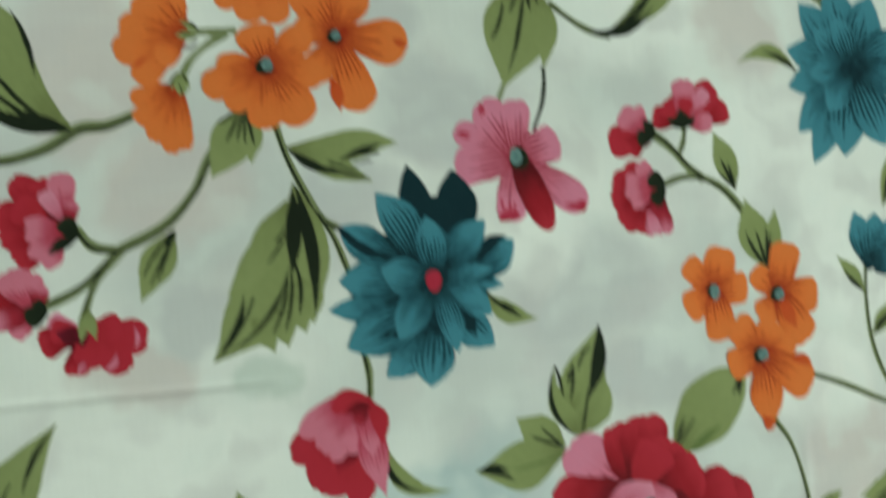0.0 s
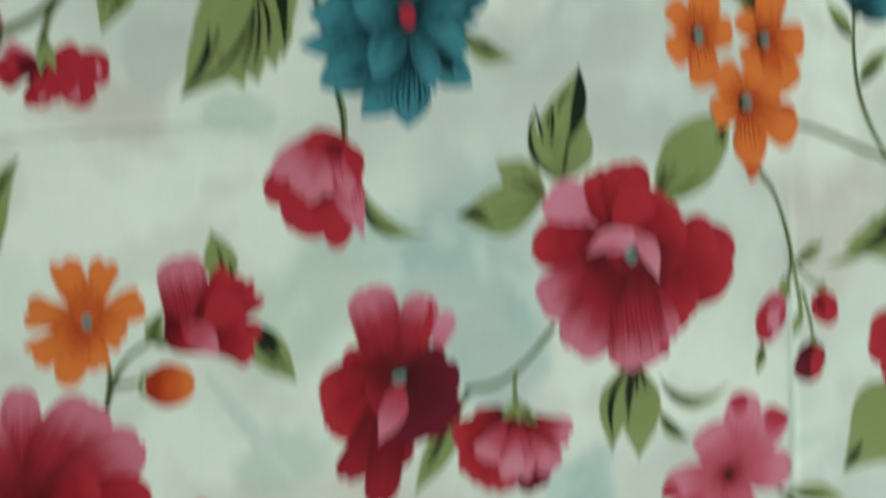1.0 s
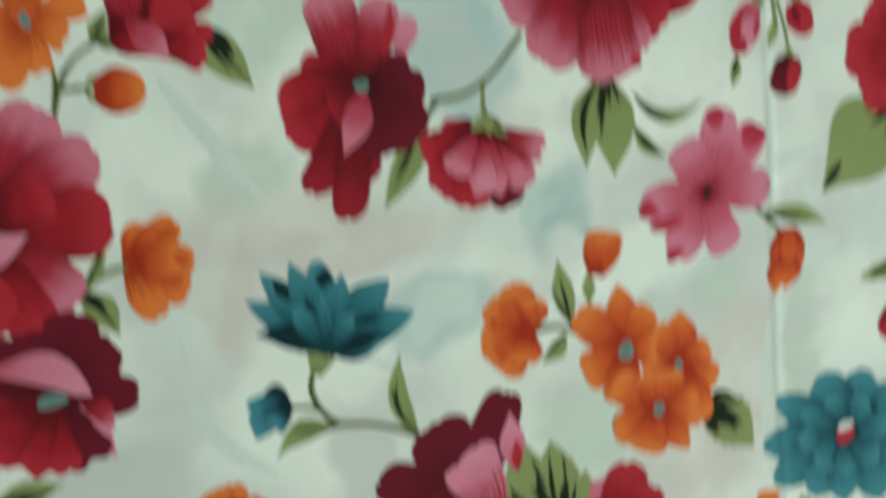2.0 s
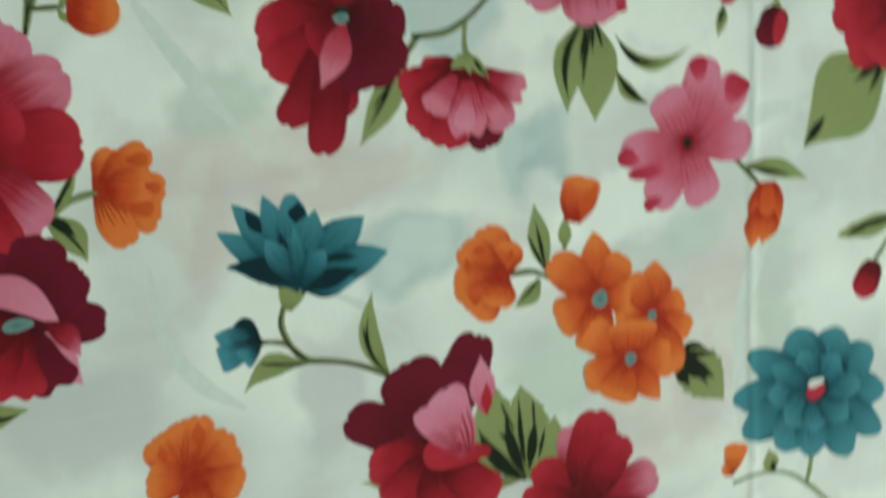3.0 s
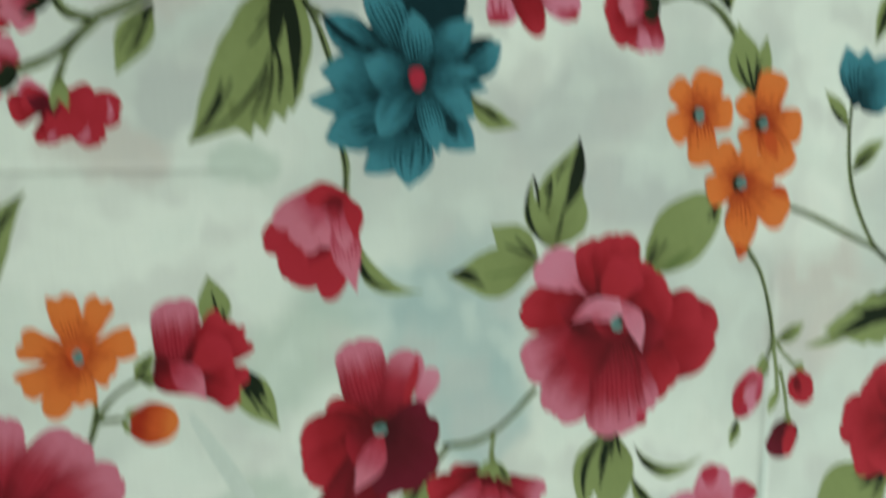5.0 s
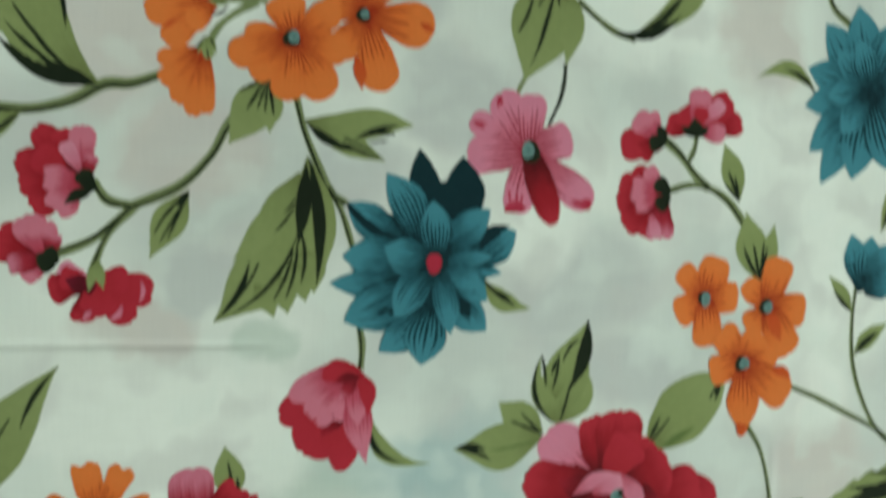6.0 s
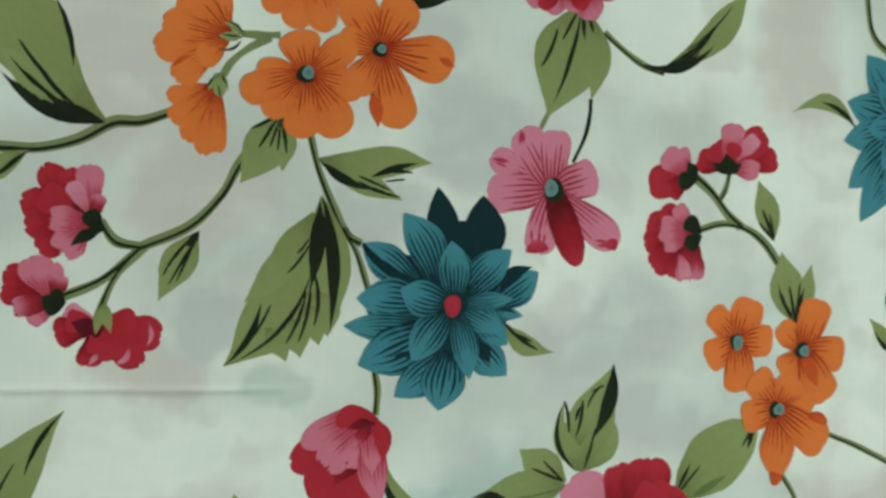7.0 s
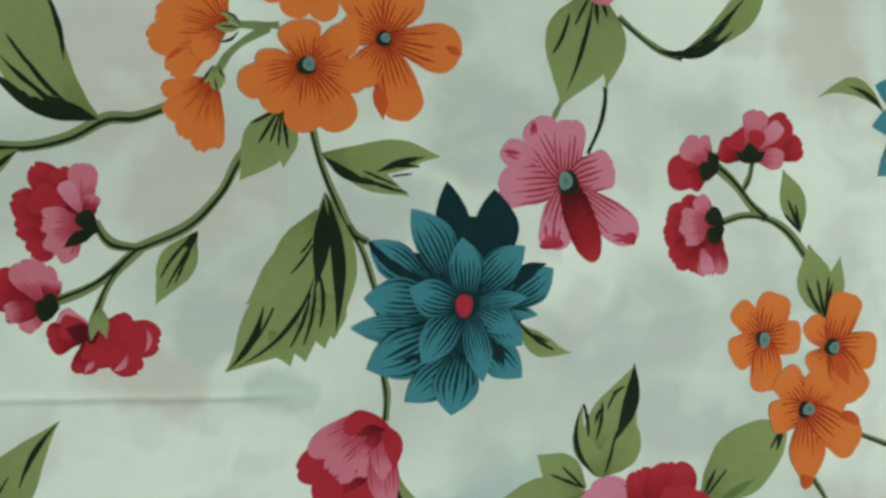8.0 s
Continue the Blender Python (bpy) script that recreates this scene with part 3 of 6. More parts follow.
vein(m, "ink", 48.5, -17.1, 43.0, -39.0, 4.7, 0.09)
vein(m, "ink", 43.9, -35.4, 40.9, -47.9, 0.9, 0.02)
vein(m, "ink", 39.5, -27.4, 38.0, -37.8, 1.0, 0.05)
vein(m, "ink", 38.9, -28.8, 37.4, -33.6, 1.2, 0)
vein(m, "ink", 45.0, -23.5, 41.0, -29.7, 0.9, -0.1)
vein(m, "ink", 45.8, -23.2, 42.2, -25.0, 0.8, 0)
m = leaf("leaf", -120.8, -62.6, -99.1, -25.1, 14.0, "leaf", 0.07, 0.03, 0)
vein(m, "ink", -108.5, -40.9, -99.2, -25.3, 1.4, 0.07)
vein(m, "ink", -116.2, -50.5, -110.7, -37.9, 0.7, 0.05)
m = leaf("leaf", 123.9, 52.2, 102.1, 55.8, 5.1, "leaf", -0.25, 0.03, 0)
vein(m, "ink", 123.9, 52.2, 111.3, 59.5, 1.6, -0.1)
stem("stem", 2.0, 2.4, 1, (124.7, 94.5), (127.8, 80.3), (135.5, 73.9), (143.1, 70.0))
m = leaf("leaf", 70.9, -57.4, 96.0, -37.2, 18.6, "oval", 0.02, 0.03, 0)
vein(m, "ink", 71.3, -55.6, 75.0, -47.6, 1.3, 0)
vein(m, "ink", 71.6, -56.5, 78.2, -48.6, 0.9, 0)
vein(m, "ink", 95.4, -37.9, 93.8, -44.4, 1.6, 0)
vein(m, "ink", 94.5, -38.6, 91.8, -43.5, 0.8, 0)
vein(m, "leafshade", 75.4, -58.4, 87.8, -51.6, 2.5, 0)
stem("stem", 1.5, 1.7, 1, (144.4, -9.0), (143.7, -19.6), (144.5, -32.0), (147.6, -42.6), (153.5, -53.9), (160.4, -60.7), (169.6, -68.5))
m = leaf("leaf", 143.2, -17.4, 133.6, -5.3, 4.7, "leaf", -0.05, 0.03, 0)
vein(m, "ink", 143.2, -17.2, 135.9, -9.2, 1.5, 0.05)
m = leaf("leaf", 145.1, -31.4, 158.0, -21.1, 6.2, "leaf", 0.05, 0.03, 0)
vein(m, "ink", 145.5, -31.0, 155.0, -23.9, 2.5, 0.05)
m = leaf("leaf", 159.2, 27.4, 152.2, 8.5, 6.8, "leaf", 0, 0.03, 0)
vein(m, "ink", 159.0, 25.6, 152.4, 9.0, 3.0, 0)
stem("stem", 1.4, 1.6, 1, (112.7, -90.7), (115.6, -82.4), (114.1, -71.1), (110.9, -60.5), (106.0, -52.9))
stem("stem", 1.2, 1.7, 0, (117.4, -101.5), (117.4, -94.1), (115.7, -81.9))
stem("stem", 1.1, 1.3, 0, (126.0, -93.3), (119.7, -87.0), (116.3, -82.0))
stem("stem", 1.0, 1.5, 0, (121.8, -110.4), (120.7, -100.8), (118.5, -91.6))
m = leaf("leaf", 112.3, -94.6, 112.2, -86.6, 4.6, "leaf", 0, 0.03, 0)
m = leaf("leaf", 124.7, -93.4, 127.4, -90.7, 3.9, "leaf", 0, 0.03, 0)
m = leaf("leaf", 121.1, -111.0, 122.3, -106.9, 3.6, "leaf", 0, 0.03, 0)
m = leaf("leaf", 103.2, -106.4, 100.5, -115.5, 3.9, "leaf", 0.05, 0.03, 0)
vein(m, "ink", 103.4, -106.8, 101.2, -112.4, 1.7, 0)
m = leaf("leaf", 116.6, -83.1, 128.0, -77.8, 5.0, "leaf", -0.05, 0.03, 0)
vein(m, "ink", 117.0, -83.2, 124.9, -79.4, 1.2, 0)
m = leaf("leaf", 118.4, -97.4, 114.3, -106.6, 3.6, "leaf", 0, 0.03, 0)
m = leaf("leaf", 186.3, -69.8, 134.3, -81.2, 19.1, "serrate", 0.05, 0.04, 0)
vein(m, "leaf", 149.5, -80.9, 126.6, -85.8, 3.3, 0.04)
vein(m, "ink", 184.2, -73.5, 139.3, -82.4, 6.0, -0.02)
vein(m, "ink", 167.7, -75.9, 144.8, -75.4, 2.6, 0.04)
vein(m, "ink", 158.5, -78.9, 133.6, -84.0, 1.2, 0.04)
vein(m, "ink", 172.2, -72.5, 151.3, -70.8, 1.5, 0)
m = leaf("leaf", 35.6, -50.8, 21.0, -40.7, 10.7, "leaf", 0.02, 0.03, 0)
vein(m, "ink", 35.4, -51.1, 25.1, -46.5, 0.9, 0)
vein(m, "ink", 35.3, -51.4, 28.4, -44.4, 0.8, 0)
m = leaf("leaf", 35.6, -52.1, 7.6, -54.0, 13.9, "leaf", 0.05, 0.03, 0)
vein(m, "ink", 18.0, -55.0, 7.6, -54.1, 2.1, -0.1)
vein(m, "leafshade", 34.9, -52.6, 18.6, -55.1, 0.8, 0.04)
vein(m, "ink", 19.8, -58.6, 8.2, -54.5, 1.4, -0.1)
m = leaf("leaf", 164.6, -130.1, 130.9, -154.2, 28.4, "leaf", -0.04, 0.05, 0)
vein(m, "ink", 163.6, -130.4, 150.5, -136.4, 3.2, 0)
vein(m, "ink", 163.2, -130.7, 156.5, -141.5, 2.2, 0)
vein(m, "ink", 139.5, -145.5, 131.1, -153.9, 3.3, 0)
vein(m, "ink", 163.7, -131.4, 148.0, -132.2, 1.7, 0)
m = leaf("leaf", -17.7, -40.5, 1.3, -57.6, 5.0, "leaf", -0.25, 0.03, 0)
vein(m, "ink", -17.6, -41.4, -6.0, -57.2, 1.8, -0.24)
stem("stem", 1.7, 1.8, -1, (34.9, -89.3), (27.9, -95.8), (22.1, -100.0), (14.9, -102.8), (5.6, -102.7))
stem("stem", 1.4, 1.6, 0, (21.6, -99.9), (20.5, -105.8), (20.6, -110.8))
stem("stem", 1.5, 2.4, 1, (8.2, -102.2), (4.3, -105.9), (1.1, -110.9))
m = leaf("leaf", 3.5, -105.5, -12.7, -128.8, 8.7, "leaf", 0.04, 0.03, 0)
vein(m, "ink", 1.8, -107.9, -10.5, -125.4, 1.2, 0.03)
vein(m, "ink", -0.9, -112.9, -7.6, -119.6, 0.8, 0)
m = leaf("leaf", -54.5, -63.8, -57.5, -48.7, 8.6, "leaf", 0.02, 0.03, 0)
vein(m, "ink", -54.5, -63.5, -56.6, -52.9, 0.8, 0)
vein(m, "ink", -53.9, -63.4, -56.3, -55.8, 1.0, 0)
vein(m, "ink", -53.6, -63.4, -54.0, -57.5, 0.8, 0)
m = leaf("leaf", -51.8, -73.2, -40.5, -91.4, 9.6, "leaf", -0.02, 0.03, 0)
vein(m, "ink", -51.7, -73.4, -43.5, -83.1, 4.9, 0)
vein(m, "ink", -51.6, -74.4, -40.9, -90.3, 1.2, 0)
vein(m, "ink", -51.2, -76.6, -45.5, -86.5, 0.9, 0)
m = leaf("leaf", -76.8, -74.4, -71.7, -67.0, 4.2, "leaf", 0.02, 0.03, 0)
vein(m, "ink", -76.5, -74.1, -72.2, -68.1, 1.3, 0)
m = leaf("leaf", -76.2, -73.9, -69.0, -75.1, 3.9, "leaf", 0, 0.03, 0)
vein(m, "ink", -76.2, -73.9, -71.3, -75.0, 1.3, 0)
stem("stem", 1.3, 1.6, -1, (-75.7, -74.0), (-81.2, -77.1), (-85.4, -82.0), (-88.6, -89.5))
stem("stem", 1.0, 1.3, 1, (-86.8, -75.1), (-86.6, -81.1), (-88.6, -89.5))
stem("stem", 1.3, 1.5, -1, (-78.8, -84.2), (-82.5, -84.1), (-86.4, -83.9))
m = leaf("leaf", -80.2, -84.5, -75.4, -81.7, 2.3, "leaf", 0.1, 0.03, 0)
m = leaf("leaf", -80.2, -84.5, -77.4, -88.5, 2.0, "leaf", -0.1, 0.03, 0)
m = leaf("leaf", 58.3, -104.0, 49.4, -130.1, 10.9, "leaf", -0.08, 0.03, 0)
vein(m, "ink", 57.9, -104.6, 50.5, -126.9, 2.3, -0.16)
vein(m, "ink", 58.3, -104.6, 54.6, -117.5, 1.3, 0)
m = leaf("leaf", 60.1, -105.0, 57.9, -134.0, 14.1, "leaf", 0.03, 0.03, 0)
vein(m, "ink", 59.8, -104.9, 55.1, -123.6, 1.7, -0.03)
vein(m, "ink", 60.1, -105.0, 59.0, -114.9, 1.3, 0)
vein(m, "ink", 60.8, -105.4, 62.3, -113.0, 1.1, 0)
m = leaf("leaf", 66.8, -110.3, 91.5, -116.3, 4.1, "leaf", -0.28, 0.03, 0)
vein(m, "ink", 67.1, -110.7, 82.3, -119.8, 2.0, -0.2)
m = leaf("leaf", 66.1, -120.1, 76.7, -131.7, 4.2, "leaf", -0.14, 0.03, 0)
vein(m, "ink", 66.5, -120.7, 76.1, -131.6, 2.1, -0.1)
m = leaf("leaf", 108.4, -156.0, 132.9, -164.7, 6.1, "leaf", 0.06, 0.03, 0)
vein(m, "ink", 108.8, -156.5, 127.2, -162.2, 1.6, 0)
stem("stem", 1.7, 1.7, 1, (104.6, -152.6), (109.9, -158.3), (114.3, -163.4))
stem("stem", 1.5, 2.1, -1, (-38.9, -166.0), (-40.9, -172.6), (-38.6, -180.1), (-34.9, -184.2))
stem("stem", 1.4, 1.5, -1, (-47.4, -175.6), (-40.5, -177.9), (-34.9, -184.2))
stem("stem", 1.7, 1.9, -1, (-35.4, -184.0), (-25.4, -187.0), (-17.8, -191.0), (-12.1, -195.1))
m = leaf("leaf", -38.7, -168.8, -35.4, -161.0, 8.7, "flat", 0, 0.03, 0)
m = leaf("leaf", -35.6, -185.0, -53.7, -188.9, 6.7, "leaf", -0.22, 0.03, 0)
vein(m, "ink", -36.4, -185.0, -48.4, -181.7, 0.9, 0)
m = leaf("leaf", -12.6, -194.6, -14.6, -168.6, 6.3, "leaf", 0.14, 0.03, 0)
vein(m, "ink", -12.6, -194.6, -16.4, -174.7, 1.3, 0.16)
vein(m, "ink", -13.5, -193.3, -18.7, -178.1, 0.9, 0.1)
stem("stem", 1.5, 1.8, 1, (39.9, -177.3), (33.6, -173.7), (25.5, -173.0))
m = leaf("leaf", 38.1, -174.6, 36.1, -153.7, 7.0, "leaf", 0.02, 0.03, 0)
vein(m, "ink", 38.1, -174.6, 35.9, -158.3, 1.2, 0)
vein(m, "ink", 37.8, -174.5, 33.0, -162.7, 1.0, 0)
m = leaf("leaf", 36.0, -176.3, 26.7, -183.3, 5.9, "leaf", 0.12, 0.03, 0)
vein(m, "ink", 35.1, -176.0, 27.7, -181.8, 0.9, 0.1)
stem("stem", 1.3, 2.2, 0, (44.6, -169.3), (44.6, -165.5), (45.4, -161.5))
m = leaf("leaf", 44.8, -169.0, 45.3, -159.7, 4.5, "leaf", 0, 0.03, 0)
m = leaf("leaf", 78.2, -211.5, 96.7, -231.1, 15.8, "serrate", 0.08, 0.03, 0)
vein(m, "ink", 77.8, -213.1, 93.9, -214.8, 6.0, 0.16)
vein(m, "leaf", 85.0, -210.7, 92.0, -212.7, 0.9, 0)
vein(m, "ink", 77.7, -213.4, 93.8, -222.4, 6.1, 0.04)
vein(m, "ink", 78.6, -214.8, 84.7, -223.2, 3.6, 0)
vein(m, "ink", 82.1, -213.6, 91.4, -225.0, 2.2, 0.05)
m = leaf("leaf", 23.4, -238.3, 16.5, -203.5, 16.7, "serrate", 0.06, 0.03, 0)
m = leaf("leaf", 25.2, -238.9, 26.5, -207.7, 16.9, "serrate", -0.03, 0.03, 0)
m = leaf("leaf", 26.5, -239.3, 36.8, -220.3, 14.0, "serrate", -0.1, 0.03, 0)
vein(m, "ink", 25.2, -238.9, 11.7, -217.8, 4.7, 0.08)
vein(m, "ink", 25.3, -238.0, 20.7, -216.1, 3.9, 0.04)
vein(m, "ink", 23.2, -221.5, 19.9, -211.7, 1.0, 0.03)
vein(m, "ink", 25.7, -235.3, 25.7, -210.5, 1.8, 0.02)
vein(m, "ink", 26.7, -235.6, 30.3, -219.7, 3.4, 0)
vein(m, "ink", 29.7, -223.6, 30.1, -213.6, 0.9, 0)
vein(m, "ink", 24.6, -230.3, 17.8, -220.1, 1.7, 0)
vein(m, "ink", 22.4, -232.3, 21.4, -226.4, 2.5, 0)
vein(m, "ink", 30.1, -233.1, 33.3, -222.9, 1.4, 0)
m = leaf("leaf", 23.4, -238.2, -25.7, -223.9, 9.8, "leaf", 0.05, 0.03, 0)
vein(m, "ink", 20.8, -236.4, -10.2, -224.8, 1.6, 0.03)
stem("stem", 1.7, 1.9, 0, (-79.7, -128.6), (-86.0, -129.5), (-92.4, -132.7))
m = leaf("leaf", -92.8, -134.3, -83.2, -120.6, 2.9, "leaf", -0.05, 0.03, 0)
vein(m, "ink", -91.3, -132.1, -84.6, -123.4, 1.1, 0)
m = leaf("leaf", -93.1, -132.2, -85.4, -145.5, 7.3, "leaf", 0.1, 0.03, 0)
vein(m, "ink", -92.9, -132.5, -86.8, -138.7, 3.0, 0.05)
vein(m, "ink", -92.9, -132.5, -85.7, -143.4, 0.9, 0.05)
m = leaf("leaf", -125.0, -180.8, -105.9, -178.9, 6.8, "leaf", 0.05, 0.03, 0)
vein(m, "ink", -124.9, -180.5, -111.5, -179.5, 3.2, 0.03)
vein(m, "ink", -119.8, -181.0, -108.8, -179.5, 0.9, 0)
m = leaf("leaf", 158.9, -184.6, 143.8, -186.3, 5.1, "leaf", 0, 0.03, 0)
vein(m, "ink", 158.9, -184.6, 147.0, -186.7, 1.7, 0)
stem("stem", 1.2, 1.5, 0, (98.5, -261.4), (108.4, -261.0), (118.1, -263.1), (127.4, -269.6), (138.4, -281.3))
stem("stem", 2.2, 1.6, 0, (130.8, -259.0), (129.8, -264.9), (128.2, -270.7))
m = leaf("leaf", 114.5, -262.3, 113.1, -253.2, 6.5, "leaf", 0, 0.03, 0)
vein(m, "ink", 114.9, -262.4, 114.5, -257.7, 2.6, 0)
m = leaf("leaf", 170.5, -183.5, 144.1, -184.9, 7.4, "leaf", 0.05, 0.03, 0)
vein(m, "ink", 170.5, -183.9, 149.2, -185.0, 2.2, 0)
stem("stem", 1.8, 1.8, 0, (170.5, -183.1), (163.9, -193.1), (158.9, -198.6))
stem("wash", 6.8, 5.9, 0, (119.3, -171.1), (112.2, -186.0), (104.8, -206.7), (103.3, -235.5), (107.6, -257.1))
stem("wash", 4.1, 7.0, 0, (116.5, -176.0), (125.6, -173.5), (137.1, -170.6))
stem("wash", 5.6, 2.8, 0, (-63.5, -84.8), (-57.7, -95.4), (-49.6, -109.7), (-39.6, -124.9))
stem("wash", 3.1, 4.9, 0, (-71.4, -150.1), (-71.2, -168.6), (-64.0, -183.4), (-53.9, -193.1))
stem("wash", 2.5, 2.2, 0, (-29.1, -164.6), (-14.8, -175.1), (-1.0, -192.6))
stem("wash", 3.5, 2.6, 0, (115.2, -107.8), (111.3, -147.0), (109.9, -184.5))
stem("wash", 6.0, 5.2, 0, (93.6, -150.5), (115.7, -140.6), (137.7, -141.4))

m = flower("bell_flower", "orange bell-shaped bloom printed with red veins", -60.1, 68.5, 0.7, 0.7, "leaf", 0)
petal(m, "orange", -60.1, 68.5, -64.2, 79.4, 7.7, "wavy", 0, 0.05)
petal(m, "orange", -60.1, 68.5, -71.3, 78.7, 9.6, "wavy", 0, 0.05)
petal(m, "orange", -60.1, 68.5, -77.9, 64.8, 7.7, "wavy", 0, 0.05)
petal(m, "orange", -60.1, 68.5, -76.1, 71.0, 8.1, "wavy", 0, 0.05)
petal(m, "orange", -60.1, 68.5, -73.0, 57.4, 7.1, "wavy", 0, 0.05)
petal(m, "orange", -60.1, 68.5, -67.1, 62.0, 6.1, "wavy", 0, 0.05)
petal(m, "orangered", -73.8, 60.4, -68.5, 63.6, 1.3, "leaf", 0.1, 0)
petal(m, "leaf", -56.6, 68.7, -62.8, 68.7, 2.4, "leaf", 0, 0)
petal(m, "leaf", -56.6, 69.0, -61.5, 72.0, 1.7, "leaf", -0.1, 0)
petal(m, "ink", -56.6, 69.2, -60.9, 72.3, 0.7, "leaf", -0.18, 0)
petal(m, "ink", -56.9, 68.1, -62.6, 65.4, 0.7, "leaf", 0.2, 0)
petal(m, "ink", -57.2, 68.7, -62.0, 69.0, 0.5, "leaf", 0, 0)

m = flower("bell_flower", "orange bell-shaped bloom printed with red veins", -62.6, 56.2, 0.5, 0.5, "leaf", 0)
petal(m, "orange", -62.6, 56.2, -74.9, 53.1, 4.8, "wavy", 0, 0.05)
petal(m, "orange", -62.6, 56.2, -73.8, 47.1, 5.9, "wavy", 0, 0.05)
petal(m, "orange", -62.6, 56.2, -70.7, 42.6, 5.9, "wavy", 0, 0.05)
petal(m, "orange", -62.6, 56.2, -66.4, 39.1, 5.9, "wavy", 0, 0.05)
petal(m, "orange", -62.6, 56.2, -62.6, 39.7, 4.9, "wavy", 0, 0.05)
petal(m, "leaf", -62.8, 59.4, -62.0, 53.7, 3.0, "round", 0, 0)
petal(m, "leaf", -63.1, 58.9, -65.0, 55.0, 1.6, "leaf", 0, 0)
petal(m, "leaf", -61.8, 59.5, -60.1, 54.9, 1.4, "leaf", 0, 0)
petal(m, "ink", -63.4, 59.4, -66.9, 55.2, 0.5, "leaf", 0.12, 0)
petal(m, "ink", -61.5, 59.5, -59.9, 56.5, 0.6, "leaf", -0.15, 0)
petal(m, "ink", -62.6, 56.5, -62.0, 53.2, 0.5, "leaf", 0, 0)

m = flower("orange_flower", "orange five-petalled bloom cut by a red veined throat", -40.2, 87.4, 2.0, 2.0, "eye", 0)
petal(m, "orange", -40.2, 87.4, -44.2, 71.6, 8.6, "round", 0, 0.03)
petal(m, "orange", -40.2, 87.4, -35.5, 71.0, 8.4, "round", 0, 0.03)
petal(m, "orange", -40.2, 87.4, -51.4, 75.9, 7.4, "round", 0, 0.03)
petal(m, "orange", -40.2, 87.4, -26.6, 78.7, 8.9, "round", 0, 0.03)
petal(m, "orange", -40.2, 87.4, -47.2, 98.0, 8.9, "round", 0, 0.03)
petal(m, "orange", -40.2, 87.4, -32.9, 99.2, 8.5, "round", 0, 0.03)

m = flower("orange_flower", "orange bloom with red veins and a teal eye", -21.2, 67.6, 2.0, 1.9, "eye", 0.1)
petal(m, "orange", -21.2, 67.6, -29.9, 81.6, 11.0, "round", 0, 0.03)
petal(m, "orange", -21.2, 67.6, -14.0, 81.5, 10.8, "round", 0, 0.03)
petal(m, "orange", -21.2, 67.6, -1.2, 64.7, 12.1, "round", 0, 0.03)
petal(m, "orange", -21.2, 67.6, -15.0, 47.2, 11.1, "round", 0, 0.03)
petal(m, "orange", -21.2, 67.6, -32.3, 70.0, 7.6, "round", 0, 0.03)
petal(m, "orange", -21.2, 67.6, -28.3, 55.9, 8.4, "round", 0, 0.03)
petal(m, "orangered", -23.3, 56.4, -21.4, 47.2, 3.5, "leaf", 0.04, 0)
petal(m, "orangered", -5.4, 66.1, -0.8, 64.0, 2.1, "leaf", 0, 0)
spot(m, "ink", -21.4, 67.4, 2.0, 2.0)
spot(m, "eye", -20.9, 67.7, 1.2, 1.2)

m = flower("orange_flower", "orange bloom with red veins and a teal eye", -40.4, 60.4, 2.0, 2.0, "eye", 0.25)
petal(m, "orange", -40.4, 60.4, -43.0, 71.1, 10.4, "round", 0, 0.03)
petal(m, "orange", -40.4, 60.4, -28.1, 69.1, 8.2, "round", 0, 0.03)
petal(m, "orange", -40.4, 60.4, -25.3, 56.8, 8.4, "round", 0, 0.03)
petal(m, "orange", -40.4, 60.4, -30.6, 44.9, 10.8, "round", 0, 0.03)
petal(m, "orange", -40.4, 60.4, -41.7, 43.7, 9.8, "round", 0, 0.03)
petal(m, "orange", -40.4, 60.4, -50.7, 49.3, 7.1, "round", 0, 0.03)
petal(m, "orange", -40.4, 60.4, -53.0, 61.2, 6.2, "round", 0, 0.03)
petal(m, "orange", -40.4, 60.4, -57.0, 54.6, 8.8, "round", 0, 0.03)
spot(m, "ink", -40.7, 60.1, 2.4, 2.2)
spot(m, "eye", -40.0, 60.6, 1.5, 1.7)

m = flower("small_red_flower", "crimson ruffled half-open bloom with pink petal edges", -92.8, 21.9, 1.3, 1.4, "ink", 0)
petal(m, "red", -92.8, 21.9, -104.1, 35.0, 6.6, "wavy", 0, 0.07)
petal(m, "red", -92.8, 21.9, -98.8, 34.3, 6.0, "wavy", 0, 0.06)
petal(m, "red", -92.8, 21.9, -108.9, 27.0, 7.5, "wavy", 0, 0.07)
petal(m, "red", -92.8, 21.9, -108.0, 20.1, 6.7, "wavy", 0, 0.07)
petal(m, "red", -92.8, 21.9, -104.9, 14.4, 6.6, "wavy", 0, 0.06)
petal(m, "redflat", -97.4, 24.6, -104.6, 28.6, 8.0, "round", 0, 0.05)
petal(m, "blush", -92.8, 21.9, -93.2, 35.7, 6.4, "wavy", 0, 0.05)
petal(m, "palepink", -93.6, 24.0, -97.6, 31.4, 4.2, "wavy", 0, 0.05)
petal(m, "pinkred", -92.8, 21.9, -90.7, 28.4, 3.9, "wavy", 0, 0.05)
petal(m, "blush", -93.6, 21.3, -100.1, 14.1, 8.1, "torn", 0, 0.05)
petal(m, "blush", -93.3, 21.9, -102.5, 22.5, 6.5, "torn", 0, 0.05)
petal(m, "ink", -90.5, 19.5, -97.8, 15.7, 3.2, "leaf", -0.08, 0)
petal(m, "ink", -90.5, 19.2, -93.8, 24.4, 4.7, "round", 0, 0)

